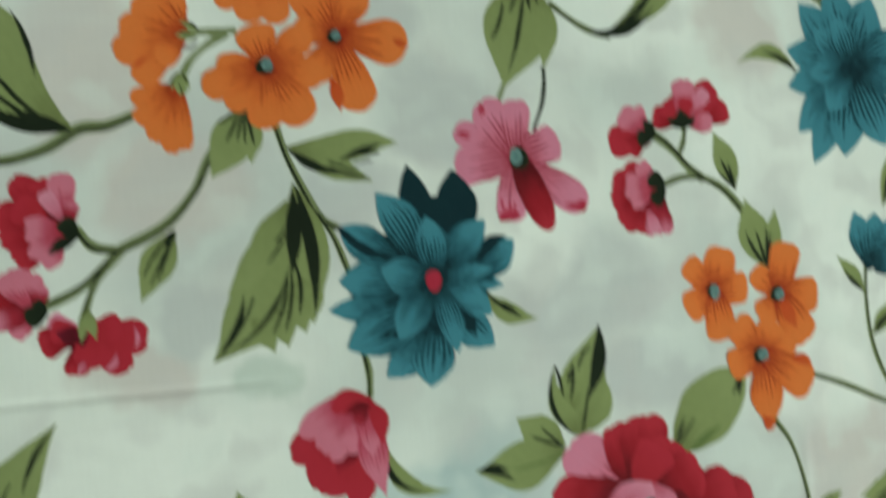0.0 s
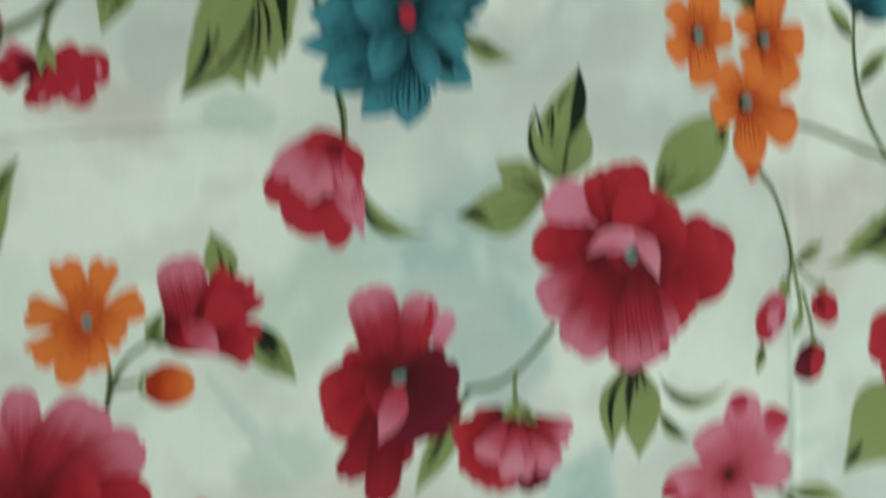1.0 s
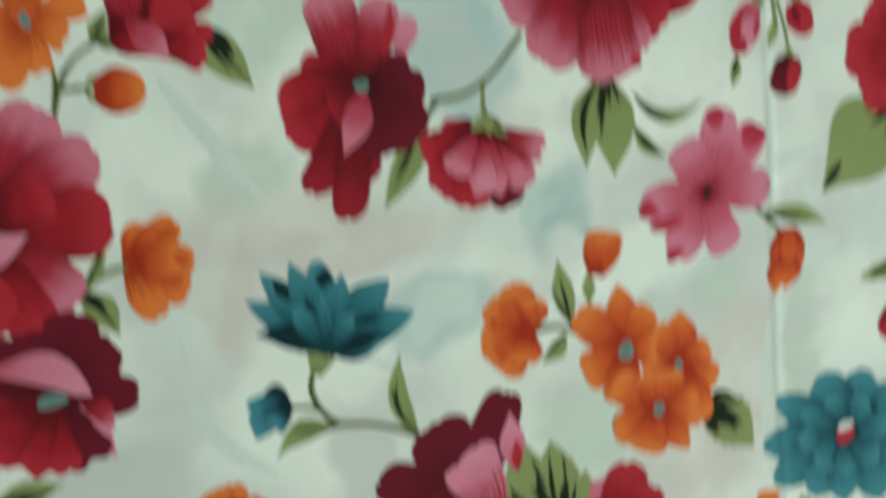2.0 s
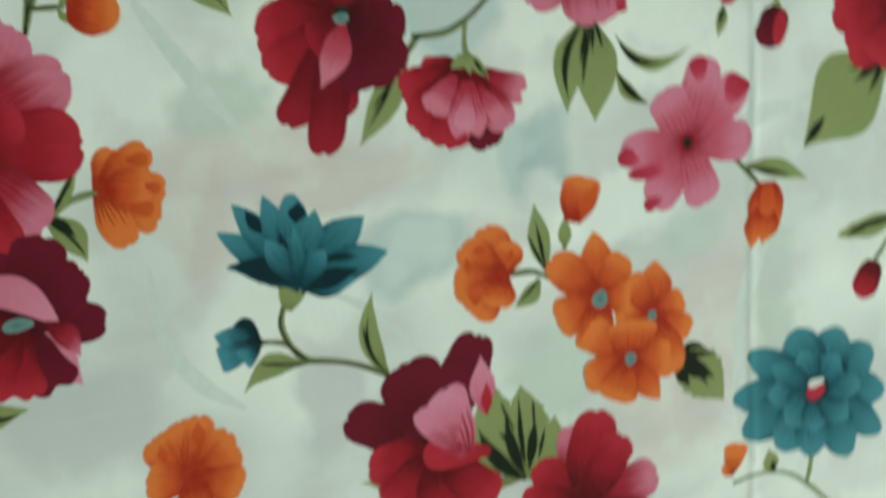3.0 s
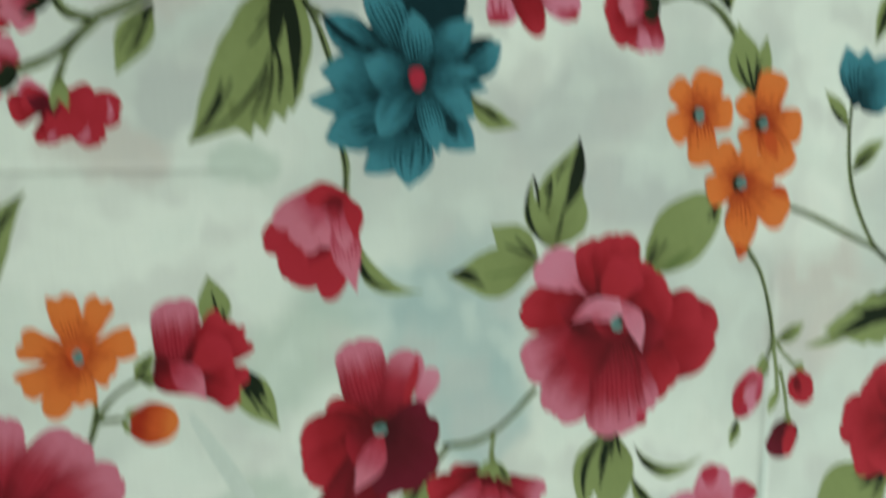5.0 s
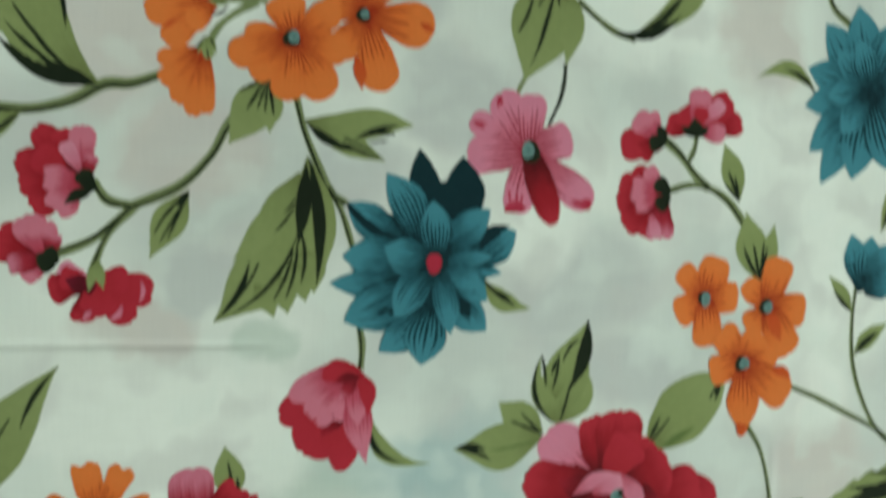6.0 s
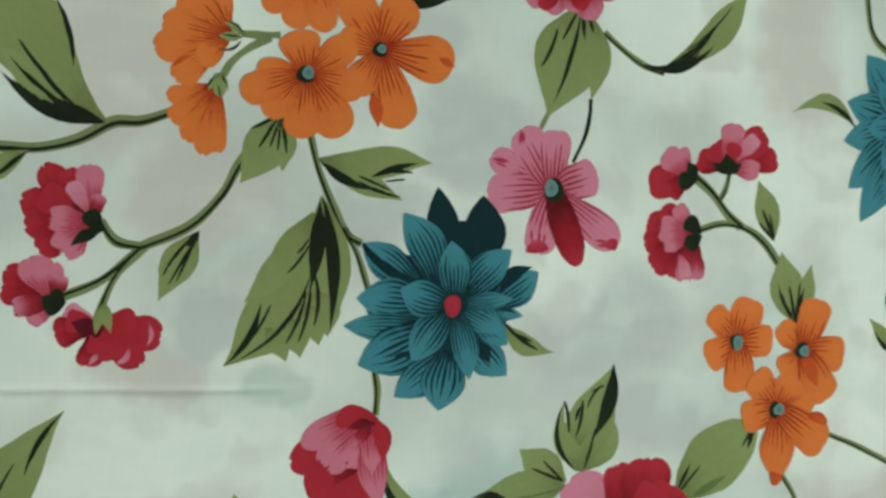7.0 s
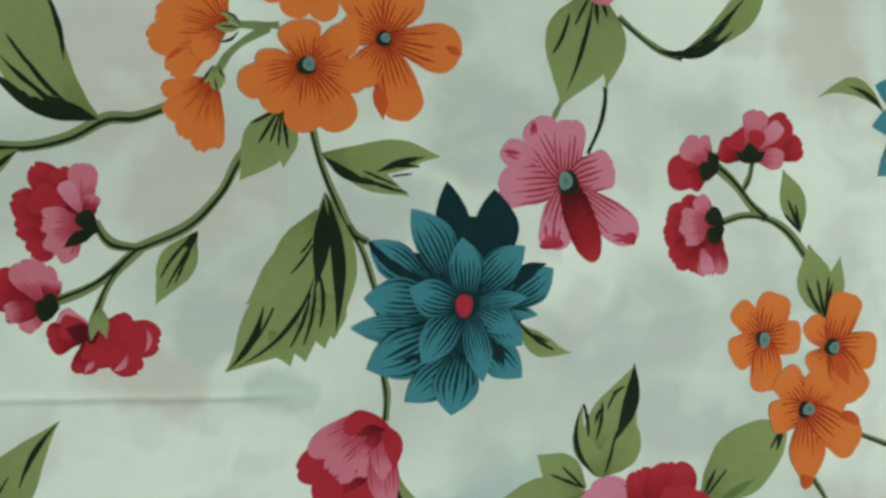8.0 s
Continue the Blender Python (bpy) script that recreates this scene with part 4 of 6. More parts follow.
m = flower("small_red_flower", "crimson ruffled half-open bloom with pink petal edges", -101.5, 2.3, 1.3, 1.5, "ink", 0)
petal(m, "red", -101.5, 2.3, -112.7, 9.7, 6.1, "wavy", 0, 0.06)
petal(m, "red", -101.5, 2.3, -113.5, 4.9, 7.0, "wavy", 0, 0.06)
petal(m, "blush", -101.5, 2.3, -107.1, 12.8, 8.0, "wavy", 0, 0.06)
petal(m, "blush", -101.5, 2.3, -102.9, 11.5, 6.3, "torn", 0, 0.05)
petal(m, "pinkred", -101.5, 2.3, -99.9, 8.4, 4.3, "torn", 0, 0.05)
petal(m, "blush", -101.5, 2.3, -108.1, -1.9, 7.5, "wavy", 0, 0.06)
petal(m, "pinkred", -101.5, 2.3, -111.1, 0.5, 5.4, "torn", 0, 0.05)
petal(m, "ink", -98.9, 2.3, -104.1, 0.6, 5.4, "round", 0, 0)
petal(m, "ink", -99.2, 1.9, -102.0, 4.7, 3.2, "round", 0, 0)

m = flower("small_red_flower", "crimson ruffled bloom hanging below its stem", -91.5, -4.1, 0.9, 1.0, "ink", 0)
petal(m, "pinkflat", -91.5, -4.1, -99.2, -0.6, 6.2, "wavy", 0, 0.05)
petal(m, "red", -91.5, -4.1, -101.4, -6.0, 7.4, "wavy", 0, 0.06)
petal(m, "redflat", -91.5, -4.1, -98.7, -2.5, 6.0, "wavy", 0, 0.05)
petal(m, "redflat", -91.5, -4.1, -76.2, -7.0, 8.6, "wavy", 0, 0.06)
petal(m, "redflat", -91.5, -4.1, -82.1, -3.2, 6.9, "wavy", 0, 0.05)
petal(m, "red", -91.5, -4.1, -93.7, -14.2, 6.0, "wavy", 0, 0.06)
petal(m, "redflat", -91.5, -4.1, -81.4, -14.4, 6.7, "wavy", 0, 0.06)
petal(m, "redflat", -91.5, -4.1, -87.4, -12.5, 7.1, "wavy", 0, 0.06)
petal(m, "redflat", -91.5, -4.1, -91.4, -11.0, 5.2, "wavy", 0, 0.04)
petal(m, "palepink", -79.2, -3.5, -79.7, -9.7, 1.2, "leaf", 0.16, 0)
petal(m, "palepink", -83.7, -9.6, -87.4, -13.9, 1.5, "leaf", 0.2, 0)
petal(m, "palepink", -91.1, -11.0, -93.5, -14.0, 1.4, "leaf", 0, 0)
petal(m, "maroon", -91.0, -5.5, -97.7, -3.1, 4.6, "leaf", 0, 0)
petal(m, "maroon", -91.8, -7.1, -91.5, -3.5, 3.4, "round", 0, 0)
petal(m, "leaf", -90.2, 1.2, -92.0, -6.5, 2.4, "leaf", 0, 0)
petal(m, "leaf", -89.7, 1.1, -88.3, -6.1, 2.4, "leaf", 0, 0)
petal(m, "leaf", -89.9, 1.7, -89.5, -4.4, 3.4, "leaf", 0, 0)

m = flower("blue_flower", "large teal double dahlia bloom with a crimson eye", 0.3, 0.3, 2.3, 2.9, "crimson", 0.05)
petal(m, "darkteal", -2.1, 6.3, -4.8, 32.1, 9.2, "point", -0.02, 0)
petal(m, "darkteal", 5.9, 7.7, 7.9, 30.1, 11.9, "point", -0.07, 0)
petal(m, "darkteal", 2.8, 7.0, 1.5, 23.1, 10.2, "round", 0, 0)
petal(m, "darkteal", -12.7, 0.5, 16.8, -0.1, 22.6, "oval", 0, 0)
petal(m, "darkteal", -2.2, 11.5, -1.7, -17.8, 18.5, "oval", 0, 0)
petal(m, "darkteal", -2.0, 0.3, -17.4, 11.7, 10.3, "round", 0, 0)
petal(m, "teal", -4.0, 4.8, -14.0, 25.1, 10.5, "point", -0.09, 0)
petal(m, "teal", -9.5, 5.4, -24.9, 16.9, 9.6, "point", 0, 0)
petal(m, "darkteal", -24.9, 16.7, -10.1, 6.7, 2.5, "strap", -0.1, 0)
petal(m, "teal", -5.9, 0.4, -26.2, 2.3, 11.2, "point", -0.03, 0)
petal(m, "darkteal", -4.2, -5.6, -23.9, -0.8, 5.0, "leaf", 0.12, 0)
petal(m, "teal", -6.5, -4.8, -29.6, -5.1, 7.7, "point", 0.02, 0)
petal(m, "darkteal", -4.2, -6.4, -17.1, -6.0, 5.1, "leaf", 0, 0)
petal(m, "teal", -4.2, -5.6, -25.5, -15.7, 13.4, "point", 0.04, 0)
petal(m, "darkteal", -3.3, -11.7, -17.0, -13.5, 2.4, "leaf", 0, 0)
petal(m, "teal", -0.3, -11.0, -15.4, -24.6, 10.3, "point", 0.06, 0)
petal(m, "teal", 0.1, -11.0, -3.0, -28.8, 12.6, "point", -0.02, 0)
petal(m, "teal", 4.0, -6.6, 16.2, -19.5, 10.0, "point", -0.05, 0)
petal(m, "darkteal", 5.1, -8.1, 11.2, -16.3, 4.6, "leaf", 0.08, 0)
petal(m, "teal", 4.2, -2.1, 16.1, -10.9, 7.8, "point", 0.04, 0)
petal(m, "teal", 5.8, -0.3, 20.3, -2.9, 4.5, "point", 0, 0)
petal(m, "darkteal", 7.3, -0.3, 18.5, -2.4, 2.0, "leaf", 0.1, 0)
petal(m, "teal", 10.2, 0.1, 24.3, 9.4, 9.8, "point", -0.04, 0)
petal(m, "darkteal", 13.2, 3.8, 22.6, 10.7, 4.1, "leaf", 0.14, 0)
petal(m, "teal", 2.3, 1.7, 16.3, 15.4, 9.7, "point", 0.04, 0)
petal(m, "darkteal", -4.8, -1.9, 5.7, 2.4, 10.1, "round", 0, 0)
petal(m, "teal", 0.3, 0.3, 14.6, -6.9, 8.1, "point", 0, 0)
petal(m, "teal", 0.3, 0.3, 17.1, 1.9, 5.2, "point", 0, 0)
petal(m, "teal", 0.3, 0.3, 5.4, -20.3, 7.4, "point", 0.04, 0)
petal(m, "teal", 0.3, 0.3, -11.0, -14.9, 10.0, "point", -0.04, 0)
petal(m, "teal", 0.3, 0.3, -14.6, 4.7, 10.1, "point", 0.04, 0)
petal(m, "teal", 0.3, 0.3, -0.8, 17.8, 9.3, "point", -0.05, 0)
spot(m, "darkteal", 0.8, 0.3, 3.3, 3.8)
spot(m, "crimson", -0.0, 0.1, 2.3, 3.0)

m = flower("pink_flower", "pink seven-petalled bloom with red veins and teal eye", 27.7, 32.1, 2.6, 2.9, "eye", 0)
petal(m, "pink", 27.7, 32.1, 10.1, 41.0, 8.1, "wide", 0, 0.04)
petal(m, "pink", 27.7, 32.1, 9.1, 30.3, 10.8, "wide", 0, 0.04)
petal(m, "pink", 27.7, 32.1, 18.4, 48.2, 10.0, "wide", 0, 0.04)
petal(m, "pink", 27.7, 32.1, 28.3, 48.2, 9.0, "wide", 0, 0.04)
petal(m, "pink", 27.7, 32.1, 40.9, 36.3, 10.8, "wide", 0, 0.04)
petal(m, "pink", 27.7, 32.1, 23.8, 14.5, 9.7, "wide", 0, 0.03)
petal(m, "pink", 27.7, 32.1, 47.8, 16.6, 9.6, "round", 0, 0.03)
petal(m, "red", 27.7, 32.1, 36.0, 11.0, 8.7, "strap", 0, 0)
petal(m, "redpale", 15.2, 39.3, 9.9, 40.1, 1.3, "leaf", 0, 0)
petal(m, "redpale", 14.6, 37.9, 10.5, 39.2, 0.7, "leaf", 0, 0)
petal(m, "redpale", 17.9, 43.8, 18.3, 48.1, 1.3, "leaf", 0, 0)
petal(m, "redpale", 19.0, 44.1, 18.8, 47.7, 0.8, "leaf", 0, 0)
petal(m, "redpale", 23.4, 18.3, 23.8, 14.5, 6.7, "round", 0, 0)
petal(m, "redpale", 21.7, 21.6, 22.1, 17.1, 0.8, "leaf", 0, 0)
petal(m, "redpale", 24.3, 21.0, 24.1, 16.8, 0.8, "leaf", 0, 0)
petal(m, "redpale", 25.9, 20.1, 25.4, 16.8, 0.8, "leaf", 0, 0)
petal(m, "redpale", 43.1, 17.0, 47.8, 17.0, 3.4, "round", 0, 0)
petal(m, "redpale", 40.4, 18.2, 45.4, 17.6, 0.9, "leaf", 0, 0)
petal(m, "redpale", 40.8, 16.7, 45.8, 16.7, 0.9, "leaf", 0, 0)
spot(m, "ink", 28.2, 31.8, 2.9, 3.3)
spot(m, "eye", 27.3, 32.4, 1.9, 2.4)

m = flower("red_flower", "red and pink bloom cut off above a green leaf", 30.5, 94.1, 1.6, 1.5, "eye", 0)
petal(m, "pinkred", 30.5, 94.1, 19.5, 81.6, 6.7, "round", 0, 0.05)
petal(m, "pinkred", 30.5, 94.1, 25.6, 79.6, 7.0, "round", 0, 0.05)
petal(m, "pinkred", 30.5, 94.1, 39.1, 78.9, 8.6, "round", 0, 0.05)
petal(m, "pinkred", 30.5, 94.1, 45.4, 86.1, 7.6, "round", 0, 0.05)
petal(m, "pinkred", 30.5, 94.1, 33.0, 80.4, 7.2, "round", 0, 0.05)
petal(m, "red", 30.5, 94.1, 23.1, 80.7, 5.5, "round", 0, 0.05)
petal(m, "red", 30.5, 94.1, 35.5, 81.2, 5.8, "round", 0, 0.05)

m = flower("small_red_flower", "crimson and pink half-open bud in a dark calyx", 69.7, 36.7, 1.7, 1.6, "ink", 0)
petal(m, "redflat", 69.7, 36.7, 56.9, 34.0, 9.4, "wide", 0, 0.03)
petal(m, "red", 69.7, 36.7, 63.0, 31.6, 6.6, "wavy", 0, 0.04)
petal(m, "redflat", 69.7, 36.7, 68.7, 32.3, 3.1, "leaf", 0, 0)
petal(m, "blush", 69.7, 36.7, 61.4, 43.1, 7.1, "wavy", 0, 0.04)
petal(m, "blush", 69.7, 36.7, 65.5, 43.8, 6.7, "wavy", 0, 0.04)
petal(m, "ink", 72.0, 35.8, 66.2, 35.1, 5.3, "round", 0, 0)
petal(m, "ink", 72.0, 36.1, 68.7, 40.9, 3.7, "leaf", 0, 0)

m = flower("small_red_flower", "crimson and pink ruffled bloom in a dark calyx", 81.7, 39.4, 1.6, 1.3, "ink", 0)
petal(m, "red", 81.7, 39.4, 72.1, 41.7, 7.2, "wavy", 0, 0.05)
petal(m, "redflat", 81.7, 39.4, 77.2, 46.2, 8.5, "wavy", 0, 0.05)
petal(m, "red", 81.7, 39.4, 97.9, 42.5, 7.7, "wavy", 0, 0.05)
petal(m, "redflat", 81.7, 39.4, 93.4, 49.7, 8.5, "wavy", 0, 0.05)
petal(m, "palepink", 84.5, 41.8, 90.9, 48.4, 5.1, "wavy", 0, 0.05)
petal(m, "blush", 81.7, 39.4, 83.4, 52.0, 7.8, "wavy", 0, 0.05)
petal(m, "blush", 81.7, 39.4, 92.2, 38.6, 6.0, "wavy", 0, 0.05)
petal(m, "redflat", 82.4, 41.0, 84.2, 46.5, 5.3, "round", 0, 0)
petal(m, "ink", 82.2, 37.2, 81.2, 43.5, 5.3, "leaf", 0, 0)
petal(m, "ink", 82.2, 37.5, 76.7, 40.9, 2.6, "leaf", 0, 0)
petal(m, "ink", 82.2, 37.5, 86.5, 41.0, 2.7, "leaf", 0, 0)

m = flower("small_red_flower", "crimson and pink ruffled bloom in a dark calyx", 71.0, 20.0, 1.9, 1.9, "ink", 0)
petal(m, "red", 71.0, 20.0, 56.2, 17.5, 8.3, "wavy", 0, 0.06)
petal(m, "red", 71.0, 20.0, 57.0, 23.8, 6.9, "wavy", 0, 0.06)
petal(m, "red", 71.0, 20.0, 61.3, 27.5, 6.4, "wavy", 0, 0.05)
petal(m, "red", 71.0, 20.0, 59.2, 10.3, 9.1, "wavy", 0, 0.06)
petal(m, "red", 71.0, 20.0, 65.9, 7.4, 7.0, "wavy", 0, 0.06)
petal(m, "blush", 71.0, 20.0, 66.1, 28.2, 5.4, "wavy", 0, 0.05)
petal(m, "blush", 71.0, 20.0, 60.8, 21.9, 7.2, "torn", 0, 0.05)
petal(m, "blush", 71.0, 20.0, 62.1, 17.2, 6.1, "torn", 0, 0.05)
petal(m, "pinkred", 71.0, 20.0, 71.2, 6.5, 9.1, "torn", 0, 0.05)
petal(m, "palepink", 67.7, 14.0, 70.1, 7.3, 4.1, "torn", 0, 0.04)
petal(m, "ink", 74.1, 20.0, 69.7, 16.2, 5.1, "round", 0, 0)
petal(m, "ink", 74.1, 20.3, 69.0, 24.4, 5.2, "round", 0, 0)

m = flower("orange_flower", "small orange five-petalled bloom with a teal eye", 88.3, -11.6, 2.2, 2.3, "eye", 0)
petal(m, "orange", 88.3, -11.6, 78.9, -2.1, 8.0, "wide", 0, 0.03)
petal(m, "orange", 88.3, -11.6, 92.2, 1.0, 11.0, "wide", 0, 0.03)
petal(m, "orange", 88.3, -11.6, 100.2, -11.5, 10.2, "wide", 0, 0.03)
petal(m, "orange", 88.3, -11.6, 78.1, -16.7, 10.0, "wide", 0, 0.03)
petal(m, "orange", 88.3, -11.6, 90.3, -26.7, 10.8, "wide", 0, 0.03)
spot(m, "ink", 87.8, -11.6, 2.2, 2.3)
spot(m, "eye", 88.5, -12.0, 1.6, 2.3)

m = flower("orange_flower", "small orange five-petalled bloom with a teal eye", 110.9, -14.8, 2.3, 2.3, "eye", 0.1)
petal(m, "orange", 110.9, -14.8, 102.4, -6.7, 7.8, "wide", 0, 0.03)
petal(m, "orange", 110.9, -14.8, 115.5, 0.6, 11.1, "wide", 0, 0.03)
petal(m, "orange", 110.9, -14.8, 125.5, -16.6, 11.0, "wide", 0, 0.03)
petal(m, "orange", 110.9, -14.8, 104.1, -22.2, 9.3, "round", 0, 0.03)
petal(m, "orange", 110.9, -14.8, 120.2, -30.3, 11.8, "wide", 0, 0.03)
petal(m, "orangered", 111.7, -16.1, 116.9, -26.4, 4.7, "leaf", 0, 0)
spot(m, "ink", 110.5, -14.8, 2.5, 2.5)
spot(m, "eye", 111.5, -15.0, 1.7, 1.7)

m = flower("orange_flower", "small orange five-petalled bloom with a teal eye", 103.2, -32.4, 2.2, 2.3, "eye", 0.25)
petal(m, "orange", 103.2, -32.4, 94.5, -21.4, 9.9, "wide", 0, 0.03)
petal(m, "orange", 103.2, -32.4, 108.9, -23.1, 10.7, "round", 0, 0.03)
petal(m, "orange", 103.2, -32.4, 116.0, -30.8, 6.9, "round", 0, 0.03)
petal(m, "orange", 103.2, -32.4, 91.3, -35.0, 10.0, "wide", 0, 0.03)
petal(m, "orange", 103.2, -32.4, 104.4, -54.9, 11.3, "point", 0, 0.03)
petal(m, "orange", 103.2, -32.4, 120.2, -44.4, 11.7, "wide", 0, 0.03)
petal(m, "orangered", 102.0, -51.8, 105.2, -55.3, 4.1, "round", 0, 0)
petal(m, "orangered", 114.3, -34.9, 120.8, -37.8, 3.3, "strap", 0.1, 0)
spot(m, "ink", 102.6, -32.7, 2.4, 2.5)
spot(m, "eye", 103.8, -32.6, 1.9, 1.8)

m = flower("blue_flower", "teal dahlia bloom at the edge of the print", 144.1, 53.5, 2.9, 2.8, "crimson", 0)
petal(m, "teal", 144.1, 53.5, 126.3, 73.9, 12.5, "point", 0, 0)
petal(m, "teal", 144.1, 53.5, 120.5, 60.0, 11.6, "point", 0, 0)
petal(m, "teal", 144.1, 53.5, 120.1, 48.3, 11.0, "point", 0, 0)
petal(m, "teal", 144.1, 53.5, 122.8, 34.2, 12.1, "point", 0, 0)
petal(m, "teal", 144.1, 53.5, 127.7, 24.2, 11.9, "point", 0, 0)
petal(m, "teal", 144.1, 53.5, 139.4, 25.7, 14.8, "point", 0, 0)
petal(m, "teal", 144.1, 53.5, 155.2, 28.1, 14.5, "point", 0, 0)
petal(m, "teal", 144.1, 53.5, 138.1, 80.1, 13.7, "point", 0, 0)
petal(m, "teal", 144.1, 53.5, 153.2, 75.8, 14.6, "point", 0, 0)
petal(m, "teal", 144.1, 53.5, 167.4, 62.4, 13.0, "point", 0, 0)
petal(m, "teal", 144.1, 53.5, 168.8, 46.4, 12.6, "point", 0, 0)
petal(m, "teal", 144.1, 53.5, 131.0, 66.0, 9.6, "point", 0, 0)
petal(m, "teal", 144.1, 53.5, 128.0, 52.0, 9.4, "point", 0, 0)
petal(m, "teal", 144.1, 53.5, 134.1, 40.1, 10.1, "point", 0, 0)
petal(m, "teal", 144.1, 53.5, 139.0, 69.8, 10.3, "point", 0, 0)

m = flower("blue_bud", "teal flower bud on a thin grey-green stem", 145.3, -9.4, 1.3, 0.9, "leaf", 0)
petal(m, "teal", 146.8, -10.5, 141.3, 8.1, 9.3, "point", 0, 0)
petal(m, "teal", 147.3, -10.5, 149.1, 7.4, 11.0, "point", 0, 0)
petal(m, "teal", 147.7, -10.5, 157.2, 4.9, 11.6, "point", 0, 0)
petal(m, "teal", 147.7, -10.5, 161.5, -2.2, 9.8, "point", 0, 0)
petal(m, "teal", 147.7, -10.5, 159.6, -9.0, 7.2, "point", 0, 0)

m = flower("tulip", "nodding red tulip with pink outer petals", -23.5, -32.1, 2.1, 2.1, "red", 0)
petal(m, "redflat", -24.0, -38.1, -42.9, -40.5, 9.9, "wide", 0, 0.06)
petal(m, "redflat", -24.0, -38.1, -36.4, -52.0, 12.9, "wide", 0, 0.06)
petal(m, "redflat", -23.3, -38.2, -25.7, -58.1, 9.0, "strap", 0, 0.03)
petal(m, "maroonred", -23.9, -35.1, -31.3, -48.2, 8.0, "leaf", 0, 0)
petal(m, "blush", -21.6, -30.4, -40.2, -36.5, 8.7, "strap", -0.05, 0.03)
petal(m, "blush", -21.6, -31.0, -34.2, -42.9, 9.1, "torn", 0, 0.03)
petal(m, "blush", -21.3, -31.0, -26.1, -44.0, 8.9, "torn", 0, 0.03)
petal(m, "blush", -21.0, -31.1, -18.1, -56.5, 8.4, "leaf", -0.05, 0.02)
petal(m, "blush", -21.3, -31.0, -20.9, -45.9, 7.1, "leaf", 0, 0.02)
petal(m, "redflat", -19.5, -31.1, -31.3, -30.5, 6.0, "round", -0.14, 0)
petal(m, "redflat", -21.3, -29.5, -18.3, -43.0, 4.9, "leaf", 0.12, 0)
petal(m, "maroonred", -20.4, -31.7, -28.4, -33.1, 3.0, "leaf", -0.1, 0)
petal(m, "pinkred", -21.3, -31.6, -26.5, -37.7, 3.7, "leaf", 0, 0)

m = flower("rose", "large red rose with pink petal edges and a teal eye", 60.9, -72.2, 11.3, 7.6, "maroonred", 0)
petal(m, "red", 60.9, -75.3, 95.0, -80.3, 25.9, "wide", 0, 0.06)
petal(m, "red", 62.4, -74.5, 89.6, -70.1, 14.3, "wide", 0, 0.06)
petal(m, "red", 62.4, -77.1, 79.0, -94.6, 17.4, "wide", 0, 0.06)
petal(m, "pink", 57.7, -69.8, 37.1, -50.7, 15.3, "wide", 0, 0.04)
petal(m, "red", 59.5, -70.9, 30.4, -64.9, 13.9, "wide", 0, 0.06)
petal(m, "red", 58.6, -69.9, 50.8, -47.2, 10.4, "wide", 0, 0.05)
petal(m, "red", 59.5, -70.0, 61.3, -45.6, 15.1, "wide", 0, 0.06)
petal(m, "red", 60.5, -70.9, 69.9, -54.2, 15.4, "wide", 0, 0.06)
petal(m, "red", 61.4, -71.9, 78.8, -63.4, 15.8, "wide", 0, 0.06)
petal(m, "redflat", 57.6, -64.8, 66.1, -55.3, 13.2, "wide", 0, 0.06)
petal(m, "pinkred", 60.5, -73.5, 31.1, -82.7, 14.8, "wide", 0, 0.05)
petal(m, "pinkred", 60.5, -74.4, 40.4, -98.0, 18.2, "wide", 0, 0.05)
petal(m, "pinkred", 61.4, -75.3, 72.2, -100.0, 10.9, "wide", 0, 0.06)
petal(m, "pinkred", 60.5, -75.2, 61.4, -106.5, 19.7, "wide", 0, 0.06)
petal(m, "maroonred", 60.9, -73.5, 46.0, -83.6, 15.5, "round", 0, 0)
petal(m, "maroonred", 54.9, -71.3, 41.1, -65.9, 8.2, "leaf", 0, 0)
petal(m, "maroonred", 63.3, -75.5, 77.8, -76.9, 13.8, "leaf", 0, 0)
petal(m, "redpale", 68.7, -99.0, 69.9, -104.4, 3.4, "round", 0, 0)
petal(m, "maroonred", 46.0, -72.2, 70.0, -70.9, 10.3, "oval", 0, 0)
petal(m, "palepink", 46.4, -70.8, 63.1, -65.9, 5.3, "leaf", 0.10, 0)
petal(m, "palepink", 53.0, -70.4, 63.9, -67.3, 6.0, "round", 0, 0)
petal(m, "palepink", 62.3, -65.5, 69.3, -81.6, 6.2, "leaf", 0.10, 0)
petal(m, "maroonred", 68.5, -79.8, 53.0, -71.1, 4.7, "leaf", 0.06, 0)
spot(m, "eye", 61.2, -72.4, 2.1, 2.4)
spot(m, "ink", 62.4, -71.3, 0.9, 1.2)

m = flower("rose", "dark red rose with pink upper petals and teal eye", -12.8, -95.5, 7.3, 7.1, "maroonred", 0)
petal(m, "palepink", -1.9, -91.5, 3.4, -79.7, 6.5, "round", 0, 0.03)
petal(m, "pinkred", -13.2, -95.0, -19.1, -69.7, 14.7, "wide", 0, 0.05)
petal(m, "pinkred", -12.5, -95.1, -3.1, -74.2, 10.6, "wide", 0, 0.05)
petal(m, "redflat", -6.2, -91.8, -1.2, -74.7, 3.2, "leaf", -0.03, 0)
petal(m, "red", -14.0, -94.9, -28.2, -88.4, 10.6, "wide", 0, 0.05)
petal(m, "red", -12.8, -95.5, -35.1, -96.8, 16.0, "wide", 0, 0.06)
petal(m, "red", -12.8, -96.1, -33.6, -106.5, 11.4, "wide", 0, 0.06)
petal(m, "maroonred", -14.2, -97.2, -30.6, -120.4, 10.0, "wide", 0, 0.06)
